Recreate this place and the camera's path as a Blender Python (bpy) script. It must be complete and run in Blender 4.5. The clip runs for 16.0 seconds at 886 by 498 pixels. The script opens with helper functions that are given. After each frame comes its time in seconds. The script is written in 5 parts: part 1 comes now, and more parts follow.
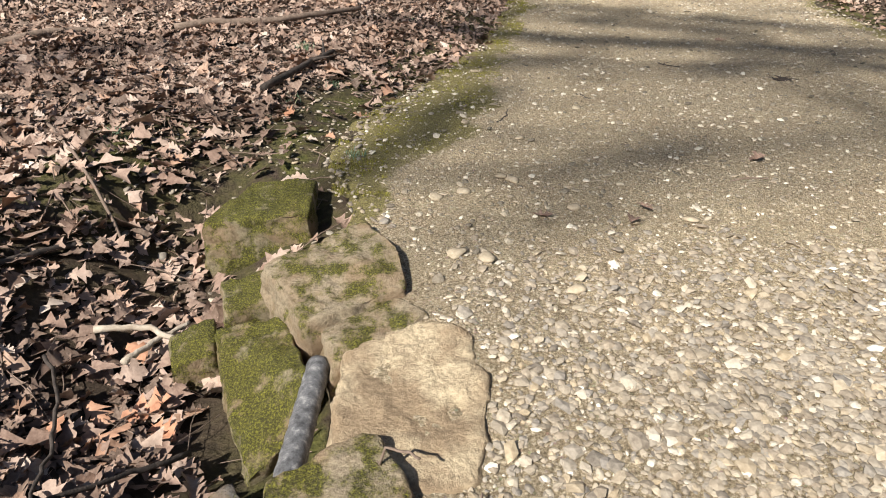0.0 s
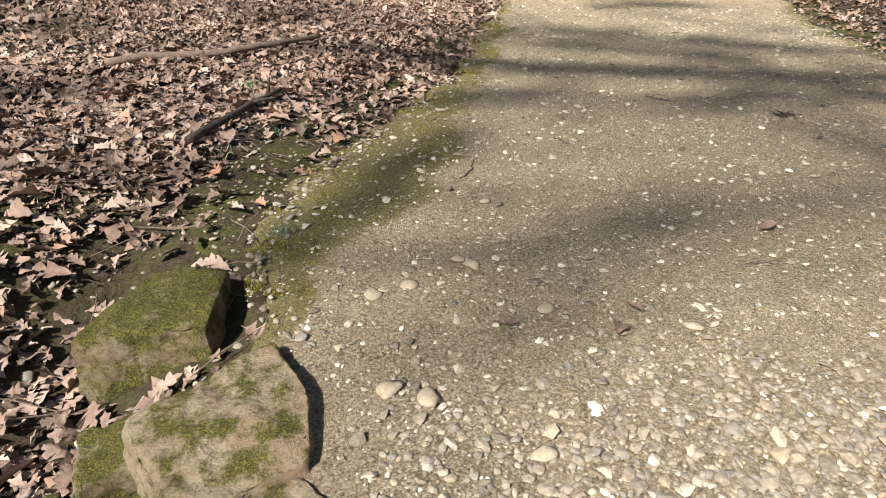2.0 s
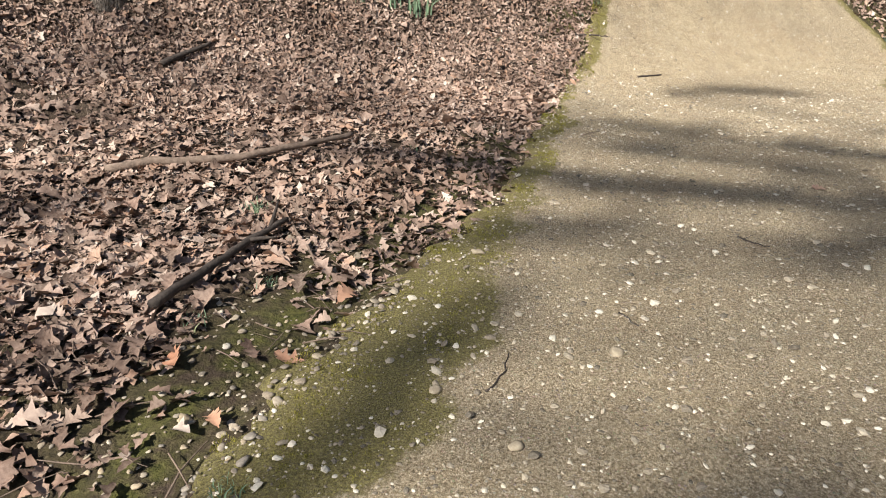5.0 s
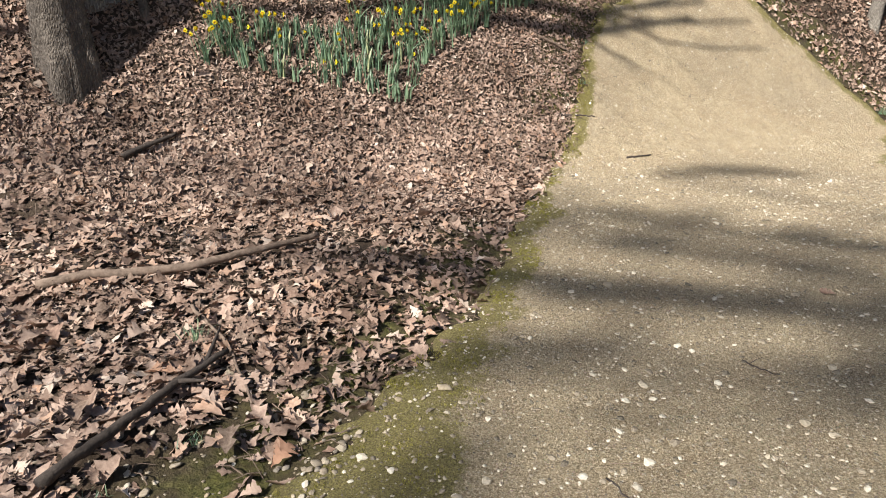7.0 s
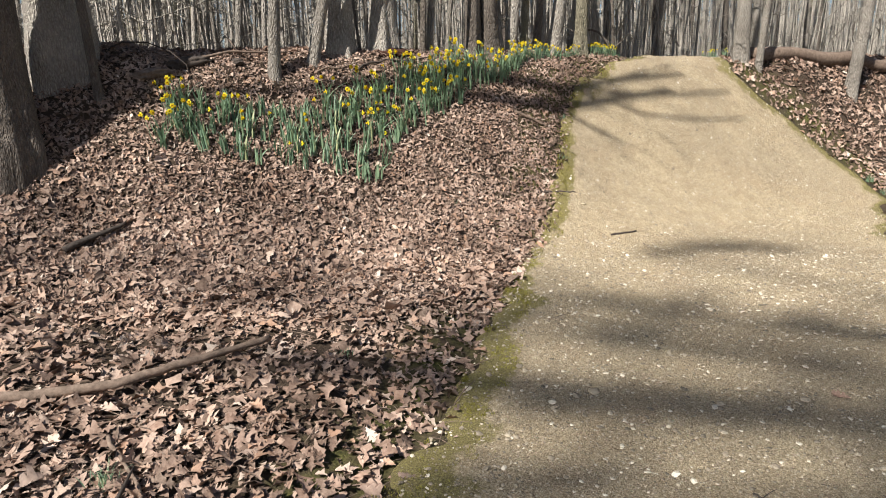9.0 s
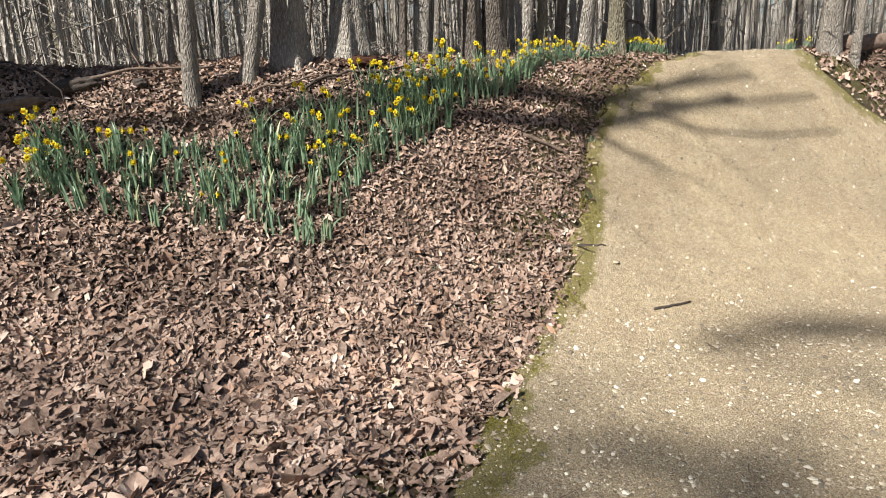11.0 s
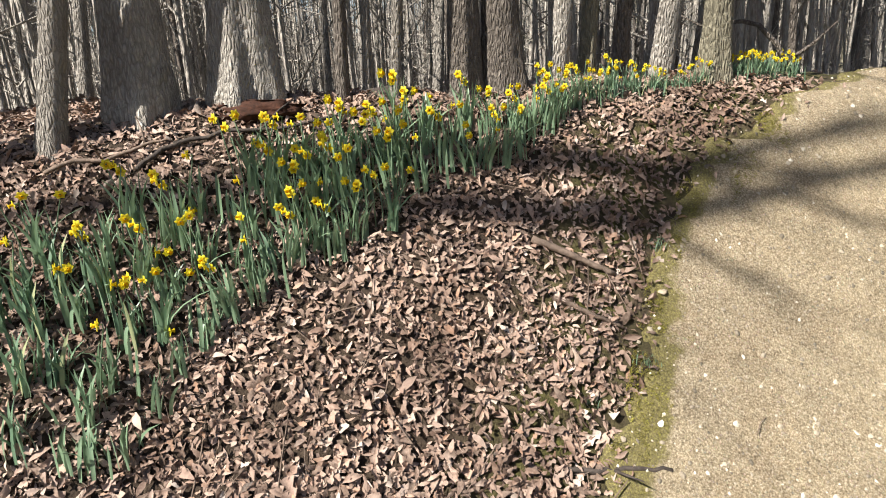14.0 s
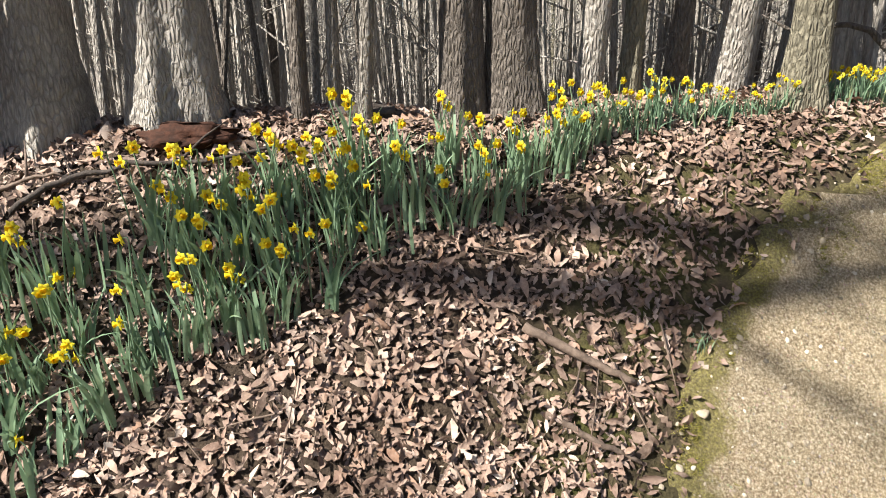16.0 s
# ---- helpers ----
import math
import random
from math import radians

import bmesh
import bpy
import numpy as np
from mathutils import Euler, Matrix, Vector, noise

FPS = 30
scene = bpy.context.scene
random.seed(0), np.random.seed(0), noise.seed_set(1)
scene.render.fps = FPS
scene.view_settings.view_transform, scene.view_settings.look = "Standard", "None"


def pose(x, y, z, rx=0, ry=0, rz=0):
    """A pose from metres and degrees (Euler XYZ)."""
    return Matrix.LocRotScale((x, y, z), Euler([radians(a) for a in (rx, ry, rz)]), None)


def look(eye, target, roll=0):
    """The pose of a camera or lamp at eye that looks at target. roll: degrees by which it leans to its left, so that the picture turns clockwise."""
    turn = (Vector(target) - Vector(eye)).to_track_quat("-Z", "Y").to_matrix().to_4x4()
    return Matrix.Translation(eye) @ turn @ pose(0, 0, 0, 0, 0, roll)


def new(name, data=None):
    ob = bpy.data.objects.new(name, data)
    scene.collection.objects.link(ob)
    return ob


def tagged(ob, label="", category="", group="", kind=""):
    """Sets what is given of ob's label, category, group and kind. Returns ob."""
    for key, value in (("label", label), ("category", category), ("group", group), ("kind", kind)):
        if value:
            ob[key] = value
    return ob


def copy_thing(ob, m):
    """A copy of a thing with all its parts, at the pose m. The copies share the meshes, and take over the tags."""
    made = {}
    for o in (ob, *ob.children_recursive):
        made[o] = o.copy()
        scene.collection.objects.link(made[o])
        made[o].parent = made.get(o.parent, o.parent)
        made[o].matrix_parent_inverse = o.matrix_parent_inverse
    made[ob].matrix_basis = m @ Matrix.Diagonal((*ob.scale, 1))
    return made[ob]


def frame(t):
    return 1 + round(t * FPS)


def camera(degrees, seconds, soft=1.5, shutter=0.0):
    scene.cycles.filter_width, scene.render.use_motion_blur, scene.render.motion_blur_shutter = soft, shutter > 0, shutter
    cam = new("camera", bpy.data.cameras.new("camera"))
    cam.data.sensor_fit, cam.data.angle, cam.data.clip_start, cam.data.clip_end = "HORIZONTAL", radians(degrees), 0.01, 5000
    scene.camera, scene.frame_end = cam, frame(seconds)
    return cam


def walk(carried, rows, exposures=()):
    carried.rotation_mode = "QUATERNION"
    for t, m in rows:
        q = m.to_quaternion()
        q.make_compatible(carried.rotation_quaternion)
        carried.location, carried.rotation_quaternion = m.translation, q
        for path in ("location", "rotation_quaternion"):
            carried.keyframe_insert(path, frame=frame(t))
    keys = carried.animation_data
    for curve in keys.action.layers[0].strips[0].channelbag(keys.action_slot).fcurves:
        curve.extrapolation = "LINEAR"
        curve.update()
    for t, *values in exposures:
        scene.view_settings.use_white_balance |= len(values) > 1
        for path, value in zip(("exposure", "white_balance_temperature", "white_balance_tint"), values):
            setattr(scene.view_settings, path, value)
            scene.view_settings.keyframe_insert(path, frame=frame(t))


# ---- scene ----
cam = camera(72.0, 16.0, soft=1.0)
PATH = [
    (0, pose(0.000, 0.000, 1.100, 61.00, -0.00, 0.00)),
    (0.5, pose(0.024, 0.135, 1.115, 61.00, 0.37, -0.78)),
    (1, pose(0.065, 0.280, 1.121, 61.10, 0.53, -1.32)),
    (1.5, pose(0.116, 0.441, 1.121, 61.40, 0.65, -1.50)),
    (2, pose(0.173, 0.601, 1.143, 61.90, 0.49, -1.18)),
    (2.5, pose(0.219, 0.760, 1.191, 62.40, 0.30, -0.28)),
    (3, pose(0.248, 0.918, 1.236, 62.90, 0.09, 0.98)),
    (5.5, pose(0.329, 1.699, 1.452, 66.61, 0.14, 5.41)),
    (6, pose(0.365, 1.822, 1.491, 67.81, 0.31, 5.31)),
    (6.5, pose(0.402, 1.938, 1.532, 69.41, 0.44, 5.13)),
    (7, pose(0.437, 2.052, 1.577, 71.00, 0.60, 4.81)),
    (7.5, pose(0.475, 2.160, 1.622, 72.59, 0.82, 4.58)),
    (8, pose(0.505, 2.266, 1.647, 74.19, 0.95, 4.39)),
    (8.5, pose(0.537, 2.380, 1.657, 75.58, 1.11, 4.07)),
    (9, pose(0.562, 2.502, 1.670, 76.87, 1.50, 3.74)),
    (11.5, pose(1.073, 4.902, 2.006, 75.61, 3.13, 9.87)),
    (12, pose(1.123, 5.488, 2.102, 74.62, 3.35, 11.58)),
    (12.5, pose(1.165, 5.928, 2.192, 74.15, 3.44, 13.06)),
    (13, pose(1.210, 6.243, 2.270, 74.07, 3.37, 14.28)),
    (13.5, pose(1.266, 6.487, 2.308, 74.49, 3.17, 15.29)),
    (14, pose(1.319, 6.713, 2.336, 74.69, 2.98, 16.37)),
    (14.5, pose(1.368, 6.950, 2.383, 74.49, 2.74, 17.64)),
    (15, pose(1.393, 7.227, 2.430, 73.75, 2.39, 19.27)),
    (15.5, pose(1.400, 7.459, 2.462, 73.17, 1.97, 20.90)),
    (16, pose(1.417, 7.607, 2.488, 72.95, 1.59, 22.78)),
]
walk(cam, PATH, exposures=[(0, 0.74), (6, 0.8), (9, 0.8), (11.5, 0.9), (14, 1.08), (16, 1.3)])

# ---- light ----
SUN_WAY = Vector((0.60, 0.80, -0.95))
world = bpy.data.worlds.new("world")
scene.world = world
world.use_nodes = True
wn = world.node_tree.nodes
sky = wn.new("ShaderNodeTexSky")
sky.sky_type = "NISHITA"
sky.sun_disc = False
sky.sun_elevation = math.atan2(0.95, 1.0)
sky.sun_rotation = math.atan2(-0.60, -0.80)
world.node_tree.links.new(sky.outputs[0], wn["Background"].inputs[0])
wn["Background"].inputs[1].default_value = 0.05
sun = new("sun", bpy.data.lights.new("sun", "SUN"))
sun.data.energy = 5.0
sun.data.angle = radians(0.53)
sun.data.color = (1.0, 0.95, 0.87)
sun.rotation_euler = SUN_WAY.to_track_quat("-Z", "Y").to_euler()

# ---- materials ----
def material(name, build, rough=0.9):
    m = bpy.data.materials.new(name)
    m.use_nodes = True
    nt = m.node_tree
    b = nt.nodes["Principled BSDF"]
    b.inputs["Roughness"].default_value = rough
    b.inputs["Specular IOR Level"].default_value = 0.3
    build(nt, b)
    return m


def coords(nt, scale=(1, 1, 1), kind="Object"):
    tc = nt.nodes.new("ShaderNodeTexCoord")
    mp = nt.nodes.new("ShaderNodeMapping")
    mp.inputs["Scale"].default_value = scale
    nt.links.new(tc.outputs[kind], mp.inputs[0])
    return mp.outputs[0]


def noise_tex(nt, vec, scale, detail=6, rough=0.6, out="Fac"):
    n = nt.nodes.new("ShaderNodeTexNoise")
    n.inputs["Scale"].default_value = scale
    n.inputs["Detail"].default_value = detail
    n.inputs["Roughness"].default_value = rough
    nt.links.new(vec, n.inputs["Vector"])
    return n.outputs[out]


def voronoi(nt, vec, scale, out="Distance", feature="F1"):
    n = nt.nodes.new("ShaderNodeTexVoronoi")
    n.feature = feature
    n.inputs["Scale"].default_value = scale
    nt.links.new(vec, n.inputs["Vector"])
    return n.outputs[out]


def ramp(nt, fac, stops):
    r = nt.nodes.new("ShaderNodeValToRGB")
    while len(r.color_ramp.elements) < len(stops):
        r.color_ramp.elements.new(0.5)
    for e, (p, c) in zip(r.color_ramp.elements, stops):
        e.position = p
        e.color = (*c, 1) if len(c) == 3 else c
    nt.links.new(fac, r.inputs[0])
    return r.outputs[0]


def mix(nt, fac, a, b, kind="MIX"):
    n = nt.nodes.new("ShaderNodeMix")
    n.data_type = "RGBA"
    n.blend_type = kind
    for sock, v in ((n.inputs[0], fac), (n.inputs[6], a), (n.inputs[7], b)):
        if isinstance(v, bpy.types.NodeSocket):
            nt.links.new(v, sock)
        elif isinstance(v, (int, float)):
            sock.default_value = v
        else:
            sock.default_value = (*v, 1)
    return n.outputs[2]


def arith(nt, op, a, b=0.0):
    n = nt.nodes.new("ShaderNodeMath")
    n.operation = op
    for sock, v in zip(n.inputs, (a, b)):
        if isinstance(v, bpy.types.NodeSocket):
            nt.links.new(v, sock)
        else:
            sock.default_value = v
    return n.outputs[0]


def attribute(nt, name):
    n = nt.nodes.new("ShaderNodeAttribute")
    n.attribute_name = name
    return n.outputs["Fac"]


def island(nt):
    return nt.nodes.new("ShaderNodeNewGeometry").outputs["Random Per Island"]


def object_random(nt):
    return nt.nodes.new("ShaderNodeObjectInfo").outputs["Random"]


def bump(nt, b, height, strength=0.6, distance=0.02):
    n = nt.nodes.new("ShaderNodeBump")
    n.inputs["Strength"].default_value = strength
    n.inputs["Distance"].default_value = distance
    nt.links.new(height, n.inputs["Height"])
    nt.links.new(n.outputs[0], b.inputs["Normal"])


def bsdf_color(nt, b, c):
    nt.links.new(c, b.inputs["Base Color"])


def build_soil(nt, b):
    v = coords(nt)
    big = noise_tex(nt, v, 1.7)
    fine = noise_tex(nt, v, 38, 8, 0.7)
    c = ramp(nt, fine, [(0.3, (0.022, 0.015, 0.01)), (0.55, (0.065, 0.046, 0.032)), (0.75, (0.17, 0.13, 0.095))])
    green = arith(nt, "MULTIPLY", attribute(nt, "moss"), ramp(nt, noise_tex(nt, v, 9), [(0.35, (0, 0, 0)), (0.6, (1, 1, 1))]))
    c = mix(nt, ramp(nt, big, [(0.35, (0, 0, 0)), (0.7, (0.6, 0.6, 0.6))]), c, (0.085, 0.058, 0.038))
    c = mix(nt, green, c, ramp(nt, fine, [(0.3, (0.03, 0.04, 0.008)), (0.7, (0.17, 0.17, 0.035))]))
    bsdf_color(nt, b, c)
    bump(nt, b, fine, 0.9, 0.03)


def build_path(nt, b):
    v = coords(nt)
    big = noise_tex(nt, v, 0.9, 5, 0.55)
    mid = noise_tex(nt, v, 5, 6, 0.65)
    fine = noise_tex(nt, v, 110, 8, 0.8)
    grit = voronoi(nt, v, 75)
    gritc = voronoi(nt, v, 75, "Color")
    earth = ramp(nt, mid, [(0.3, (0.44, 0.33, 0.2)), (0.5, (0.6, 0.475, 0.3)), (0.7, (0.7, 0.58, 0.39))])
    earth = mix(nt, ramp(nt, big, [(0.42, (0, 0, 0)), (0.6, (0.8, 0.8, 0.8))]), earth, (0.33, 0.265, 0.185))
    rust = ramp(nt, noise_tex(nt, v, 2.3, 6, 0.7), [(0.48, (0, 0, 0)), (0.64, (0.6, 0.6, 0.6))])
    earth = mix(nt, rust, earth, (0.4, 0.265, 0.15))
    worn = ramp(nt, noise_tex(nt, v, 1.4, 6, 0.72), [(0.5, (0, 0, 0)), (0.66, (0.75, 0.75, 0.75))])
    earth = mix(nt, worn, earth, (0.82, 0.68, 0.45))
    mot = ramp(nt, noise_tex(nt, v, 32, 6, 0.7), [(0.38, (0.3, 0.28, 0.26)), (0.5, (0.78, 0.76, 0.73)), (0.6, (1.15, 1.13, 1.1))])
    # mid-size mottle: broken soft shade put into the earth colour
    shade_mot = ramp(nt, noise_tex(nt, v, 11, 5, 0.65), [(0.36, (0.55, 0.52, 0.48)), (0.5, (0.85, 0.84, 0.82)), (0.62, (1, 1, 1))])
    earth = mix(nt, 0.85, earth, mot, "MULTIPLY")
    earth = mix(nt, 0.6, earth, shade_mot, "MULTIPLY")
    earth = mix(nt, 0.66, earth, ramp(nt, fine, [(0.38, (0.05, 0.037, 0.023)), (0.5, (0.38, 0.3, 0.19)), (0.6, (0.9, 0.79, 0.6))]))
    stone = mix(nt, 0.3, (0.42, 0.37, 0.29), gritc, "OVERLAY")
    speck = ramp(nt, grit, [(0.18, (0.55, 0.55, 0.55)), (0.4, (0, 0, 0))])
    earth = mix(nt, arith(nt, "MULTIPLY", speck, ramp(nt, noise_tex(nt, v, 13, 3), [(0.42, (0.05, 0.05, 0.05)), (0.62, (1, 1, 1))])), earth, stone)
    edge = attribute(nt, "moss")
    patch = ramp(nt, noise_tex(nt, v, 6.0, 9, 0.78), [(0.0, (-0.2, -0.2, -0.2)), (1.0, (1.0, 1.0, 1.0))])
    green = ramp(nt, arith(nt, "ADD", edge, patch), [(0.86, (0, 0, 0)), (1.35, (1, 1, 1))])
    mossy = ramp(nt, noise_tex(nt, v, 120, 4, 0.7), [(0.3, (0.045, 0.04, 0.014)), (0.5, (0.18, 0.155, 0.05)), (0.72, (0.4, 0.36, 0.1))])
    col = mix(nt, arith(nt, "MULTIPLY", green, 0.85), earth, mossy)
    bsdf_color(nt, b, col)
    hgt = arith(nt, "ADD", fine, arith(nt, "MULTIPLY", noise_tex(nt, v, 420, 4, 0.7), 0.5))
    bump(nt, b, hgt, 1.0, 0.012)


def build_leaf(nt, b):
    v = coords(nt)
    r = island(nt)
    c = ramp(nt, r, [(0.0, (0.06, 0.04, 0.03)), (0.22, (0.2, 0.13, 0.098)), (0.42, (0.42, 0.3, 0.24)), (0.6, (0.27, 0.165, 0.122)),
                     (0.8, (0.58, 0.455, 0.38)), (0.93, (0.42, 0.24, 0.15)), (1.0, (0.78, 0.69, 0.6))])
    c = mix(nt, 0.35, c, ramp(nt, noise_tex(nt, v, 55), [(0.3, (0.13, 0.08, 0.055)), (0.7, (0.62, 0.48, 0.38))]))
    # broad noise patches of darker and lighter leaf tone
    patch_tone = ramp(nt, noise_tex(nt, v, 1.6, 5, 0.65), [(0.36, (0.4, 0.36, 0.34)), (0.5, (0.82, 0.8, 0.79)), (0.62, (1, 1, 1))])
    c = mix(nt, 0.9, c, patch_tone, "MULTIPLY")
    bsdf_color(nt, b, c)
    bump(nt, b, noise_tex(nt, v, 130, 4), 0.6, 0.005)


def build_orange(nt, b):
    v = coords(nt)
    c = ramp(nt, noise_tex(nt, v, 28), [(0.3, (0.3, 0.13, 0.07)), (0.6, (0.5, 0.26, 0.16)), (0.8, (0.58, 0.36, 0.25))])
    bsdf_color(nt, b, mix(nt, arith(nt, "MULTIPLY", object_random(nt), 0.5), c, (0.42, 0.3, 0.22)))
    bump(nt, b, noise_tex(nt, v, 90, 4), 0.5, 0.004)


def build_bark(dark, light, scale=1.0):
    def build(nt, b):
        v = coords(nt, (62 * scale, 62 * scale, 17 * scale))
        fine = coords(nt, (60, 60, 22))
        ridge = noise_tex(nt, v, 1.3, 7, 0.62)
        crack = voronoi(nt, v, 1.1, "Distance", "DISTANCE_TO_EDGE")
        c = ramp(nt, ridge, [(0.3, dark), (0.55, tuple((p + q) / 2 for p, q in zip(dark, light))), (0.72, light)])
        c = mix(nt, ramp(nt, crack, [(0.0, (0.55, 0.55, 0.55)), (0.2, (0, 0, 0))]), c, tuple(p * 0.45 for p in dark))
        c = mix(nt, 0.3, c, ramp(nt, noise_tex(nt, coords(nt), 3.1), [(0.35, dark), (0.65, light)]))
        c = mix(nt, arith(nt, "MULTIPLY", object_random(nt), 0.3), c, tuple(p * 0.6 for p in light))
        bsdf_color(nt, b, c)
        hgt = arith(nt, "ADD", arith(nt, "MULTIPLY", crack, 1.6), arith(nt, "ADD", ridge, arith(nt, "MULTIPLY", noise_tex(nt, fine, 1.0), 0.35)))
        bump(nt, b, hgt, 1.0, 0.03)
    return build


def build_stone(base, moss):
    def build(nt, b):
        v = coords(nt)
        big = noise_tex(nt, v, 6, 6)
        fine = noise_tex(nt, v, 75, 7, 0.7)
        c = ramp(nt, fine, [(0.28, tuple(p * 0.45 for p in base)), (0.52, base), (0.75, tuple(min(1, p * 1.35) for p in base))])
        c = mix(nt, ramp(nt, big, [(0.42, (0, 0, 0)), (0.58, (0.75, 0.75, 0.75))]), c, (0.24, 0.165, 0.1))
        up = nt.nodes.new("ShaderNodeSeparateXYZ")
        geo = nt.nodes.new("ShaderNodeNewGeometry")
        nt.links.new(geo.outputs["Normal"], up.inputs[0])
        g = arith(nt, "ADD", noise_tex(nt, v, 11, 7, 0.7), arith(nt, "MULTIPLY", up.outputs[2], 0.12))
        g = ramp(nt, g, [(0.68 - moss * 0.4, (0, 0, 0)), (0.78 - moss * 0.35, (0.92, 0.92, 0.92))])
        mossy = ramp(nt, noise_tex(nt, v, 160, 5, 0.75), [(0.3, (0.01, 0.01, 0.003)), (0.48, (0.045, 0.044, 0.006)), (0.62, (0.17, 0.165, 0.018)), (0.78, (0.36, 0.33, 0.035))])
        bsdf_color(nt, b, mix(nt, g, c, mossy) if moss > 0.1 else c)
        bump(nt, b, arith(nt, "ADD", fine, arith(nt, "MULTIPLY", big, 1.2)), 0.8, 0.015)
    return build


def build_pebble(nt, b):
    r = island(nt)
    c = ramp(nt, r, [(0.0, (0.08, 0.072, 0.065)), (0.22, (0.25, 0.195, 0.135)), (0.45, (0.35, 0.295, 0.22)), (0.65, (0.17, 0.16, 0.15)), (0.82, (0.4, 0.305, 0.18)), (1.0, (0.62, 0.57, 0.48))])
    v = coords(nt)
    c = mix(nt, 0.4, c, ramp(nt, noise_tex(nt, v, 80), [(0.3, (0.15, 0.12, 0.09)), (0.7, (0.55, 0.48, 0.38))]))
    bsdf_color(nt, b, c)
    bump(nt, b, noise_tex(nt, v, 160), 0.4, 0.004)


def build_grit(nt, b):
    c = ramp(nt, island(nt), [(0.0, (0.05, 0.04, 0.03)), (0.35, (0.2, 0.16, 0.115)), (0.7, (0.46, 0.39, 0.29)), (1.0, (0.8, 0.75, 0.64))])
    bsdf_color(nt, b, mix(nt, 0.25, c, ramp(nt, noise_tex(nt, coords(nt), 150), [(0.3, (0.2, 0.16, 0.11)), (0.7, (0.7, 0.63, 0.5))])))


def build_blade(nt, b):
    r = island(nt)
    c = ramp(nt, r, [(0.0, (0.07, 0.13, 0.08)), (0.45, (0.17, 0.27, 0.17)), (0.8, (0.31, 0.41, 0.25)), (1.0, (0.5, 0.5, 0.26))])
    c = mix(nt, 0.3, c, ramp(nt, noise_tex(nt, coords(nt, (1, 1, 0.2)), 45), [(0.3, (0.07, 0.15, 0.09)), (0.7, (0.3, 0.42, 0.26))]))
    bsdf_color(nt, b, c)
    b.inputs["Roughness"].default_value = 0.42
    b.inputs["Specular IOR Level"].default_value = 0.5
    t = nt.nodes.new("ShaderNodeBsdfTranslucent")
    nt.links.new(c, t.inputs[0])
    m = nt.nodes.new("ShaderNodeMixShader")
    m.inputs[0].default_value = 0.28
    out = nt.nodes["Material Output"]
    nt.links.new(b.outputs[0], m.inputs[1])
    nt.links.new(t.outputs[0], m.inputs[2])
    nt.links.new(m.outputs[0], out.inputs[0])


def build_petal(light, deep):
    def build(nt, b):
        c = ramp(nt, noise_tex(nt, coords(nt), 60), [(0.3, deep), (0.7, light)])
        bsdf_color(nt, b, c)
        t = nt.nodes.new("ShaderNodeBsdfTranslucent")
        nt.links.new(c, t.inputs[0])
        m = nt.nodes.new("ShaderNodeMixShader")
        m.inputs[0].default_value = 0.35
        nt.links.new(b.outputs[0], m.inputs[1])
        nt.links.new(t.outputs[0], m.inputs[2])
        nt.links.new(m.outputs[0], nt.nodes["Material Output"].inputs[0])
    return build


def build_wood(dark, light):
    def build(nt, b):
        v = coords(nt)
        c = ramp(nt, noise_tex(nt, v, 24, 7, 0.7), [(0.3, dark), (0.7, light)])
        bsdf_color(nt, b, c)
        bump(nt, b, noise_tex(nt, v, 70), 0.7, 0.008)
    return build


def build_pipe(nt, b):
    v = coords(nt)
    c = ramp(nt, noise_tex(nt, v, 45, 7, 0.7), [(0.35, (0.06, 0.06, 0.062)), (0.55, (0.16, 0.16, 0.165)), (0.72, (0.4, 0.39, 0.37))])
    bsdf_color(nt, b, c)
    b.inputs["Roughness"].default_value = 0.5
    bump(nt, b, noise_tex(nt, v, 120), 0.4, 0.004)


def build_moss(nt, b):
    c = ramp(nt, island(nt), [(0.0, (0.06, 0.055, 0.012)), (0.5, (0.24, 0.215, 0.04)), (1.0, (0.5, 0.46, 0.08))])
    bsdf_color(nt, b, mix(nt, 0.4, c, ramp(nt, noise_tex(nt, coords(nt), 14), [(0.35, (0.1, 0.08, 0.03)), (0.65, (0.36, 0.34, 0.08))])))


M_MOSS = material("moss_tips", build_moss)
M_SOIL = material("forest_soil", build_soil)
M_PATH = material("packed_gravel", build_path)
M_LEAF = material("dry_leaf", build_leaf, 0.7)
M_ORANGE = material("orange_leaf", build_orange, 0.65)
M_BARK = material("grey_bark", build_bark((0.17, 0.148, 0.125), (0.62, 0.57, 0.5)))
M_DARKBARK = material("dark_bark", build_bark((0.065, 0.054, 0.045), (0.38, 0.325, 0.275)))
M_PALEBARK = material("pale_bark", build_bark((0.24, 0.21, 0.18), (0.74, 0.69, 0.61), 0.85))
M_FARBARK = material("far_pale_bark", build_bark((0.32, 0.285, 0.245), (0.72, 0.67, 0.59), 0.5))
M_OLIVEBARK = material("olive_bark", build_bark((0.14, 0.125, 0.085), (0.46, 0.42, 0.31), 0.8))
M_MOSSROCK = material("mossy_rock", build_stone((0.24, 0.2, 0.13), 0.6))
M_ROCK = material("sandstone", build_stone((0.29, 0.235, 0.16), 0.3))
M_PALEROCK = material("pale_sandstone", build_stone((0.52, 0.42, 0.28), 0.05))
M_GREYROCK = material("grey_rock", build_stone((0.13, 0.12, 0.11), 0.2))
M_PEBBLE = material("pebble", build_pebble, 0.75)
M_GRIT = material("pale_grit", build_grit, 0.8)
M_BLADE = material("daffodil_leaf", build_blade)
M_PETAL = material("yellow_petal", build_petal((0.9, 0.82, 0.08), (0.86, 0.7, 0.02)), 0.6)
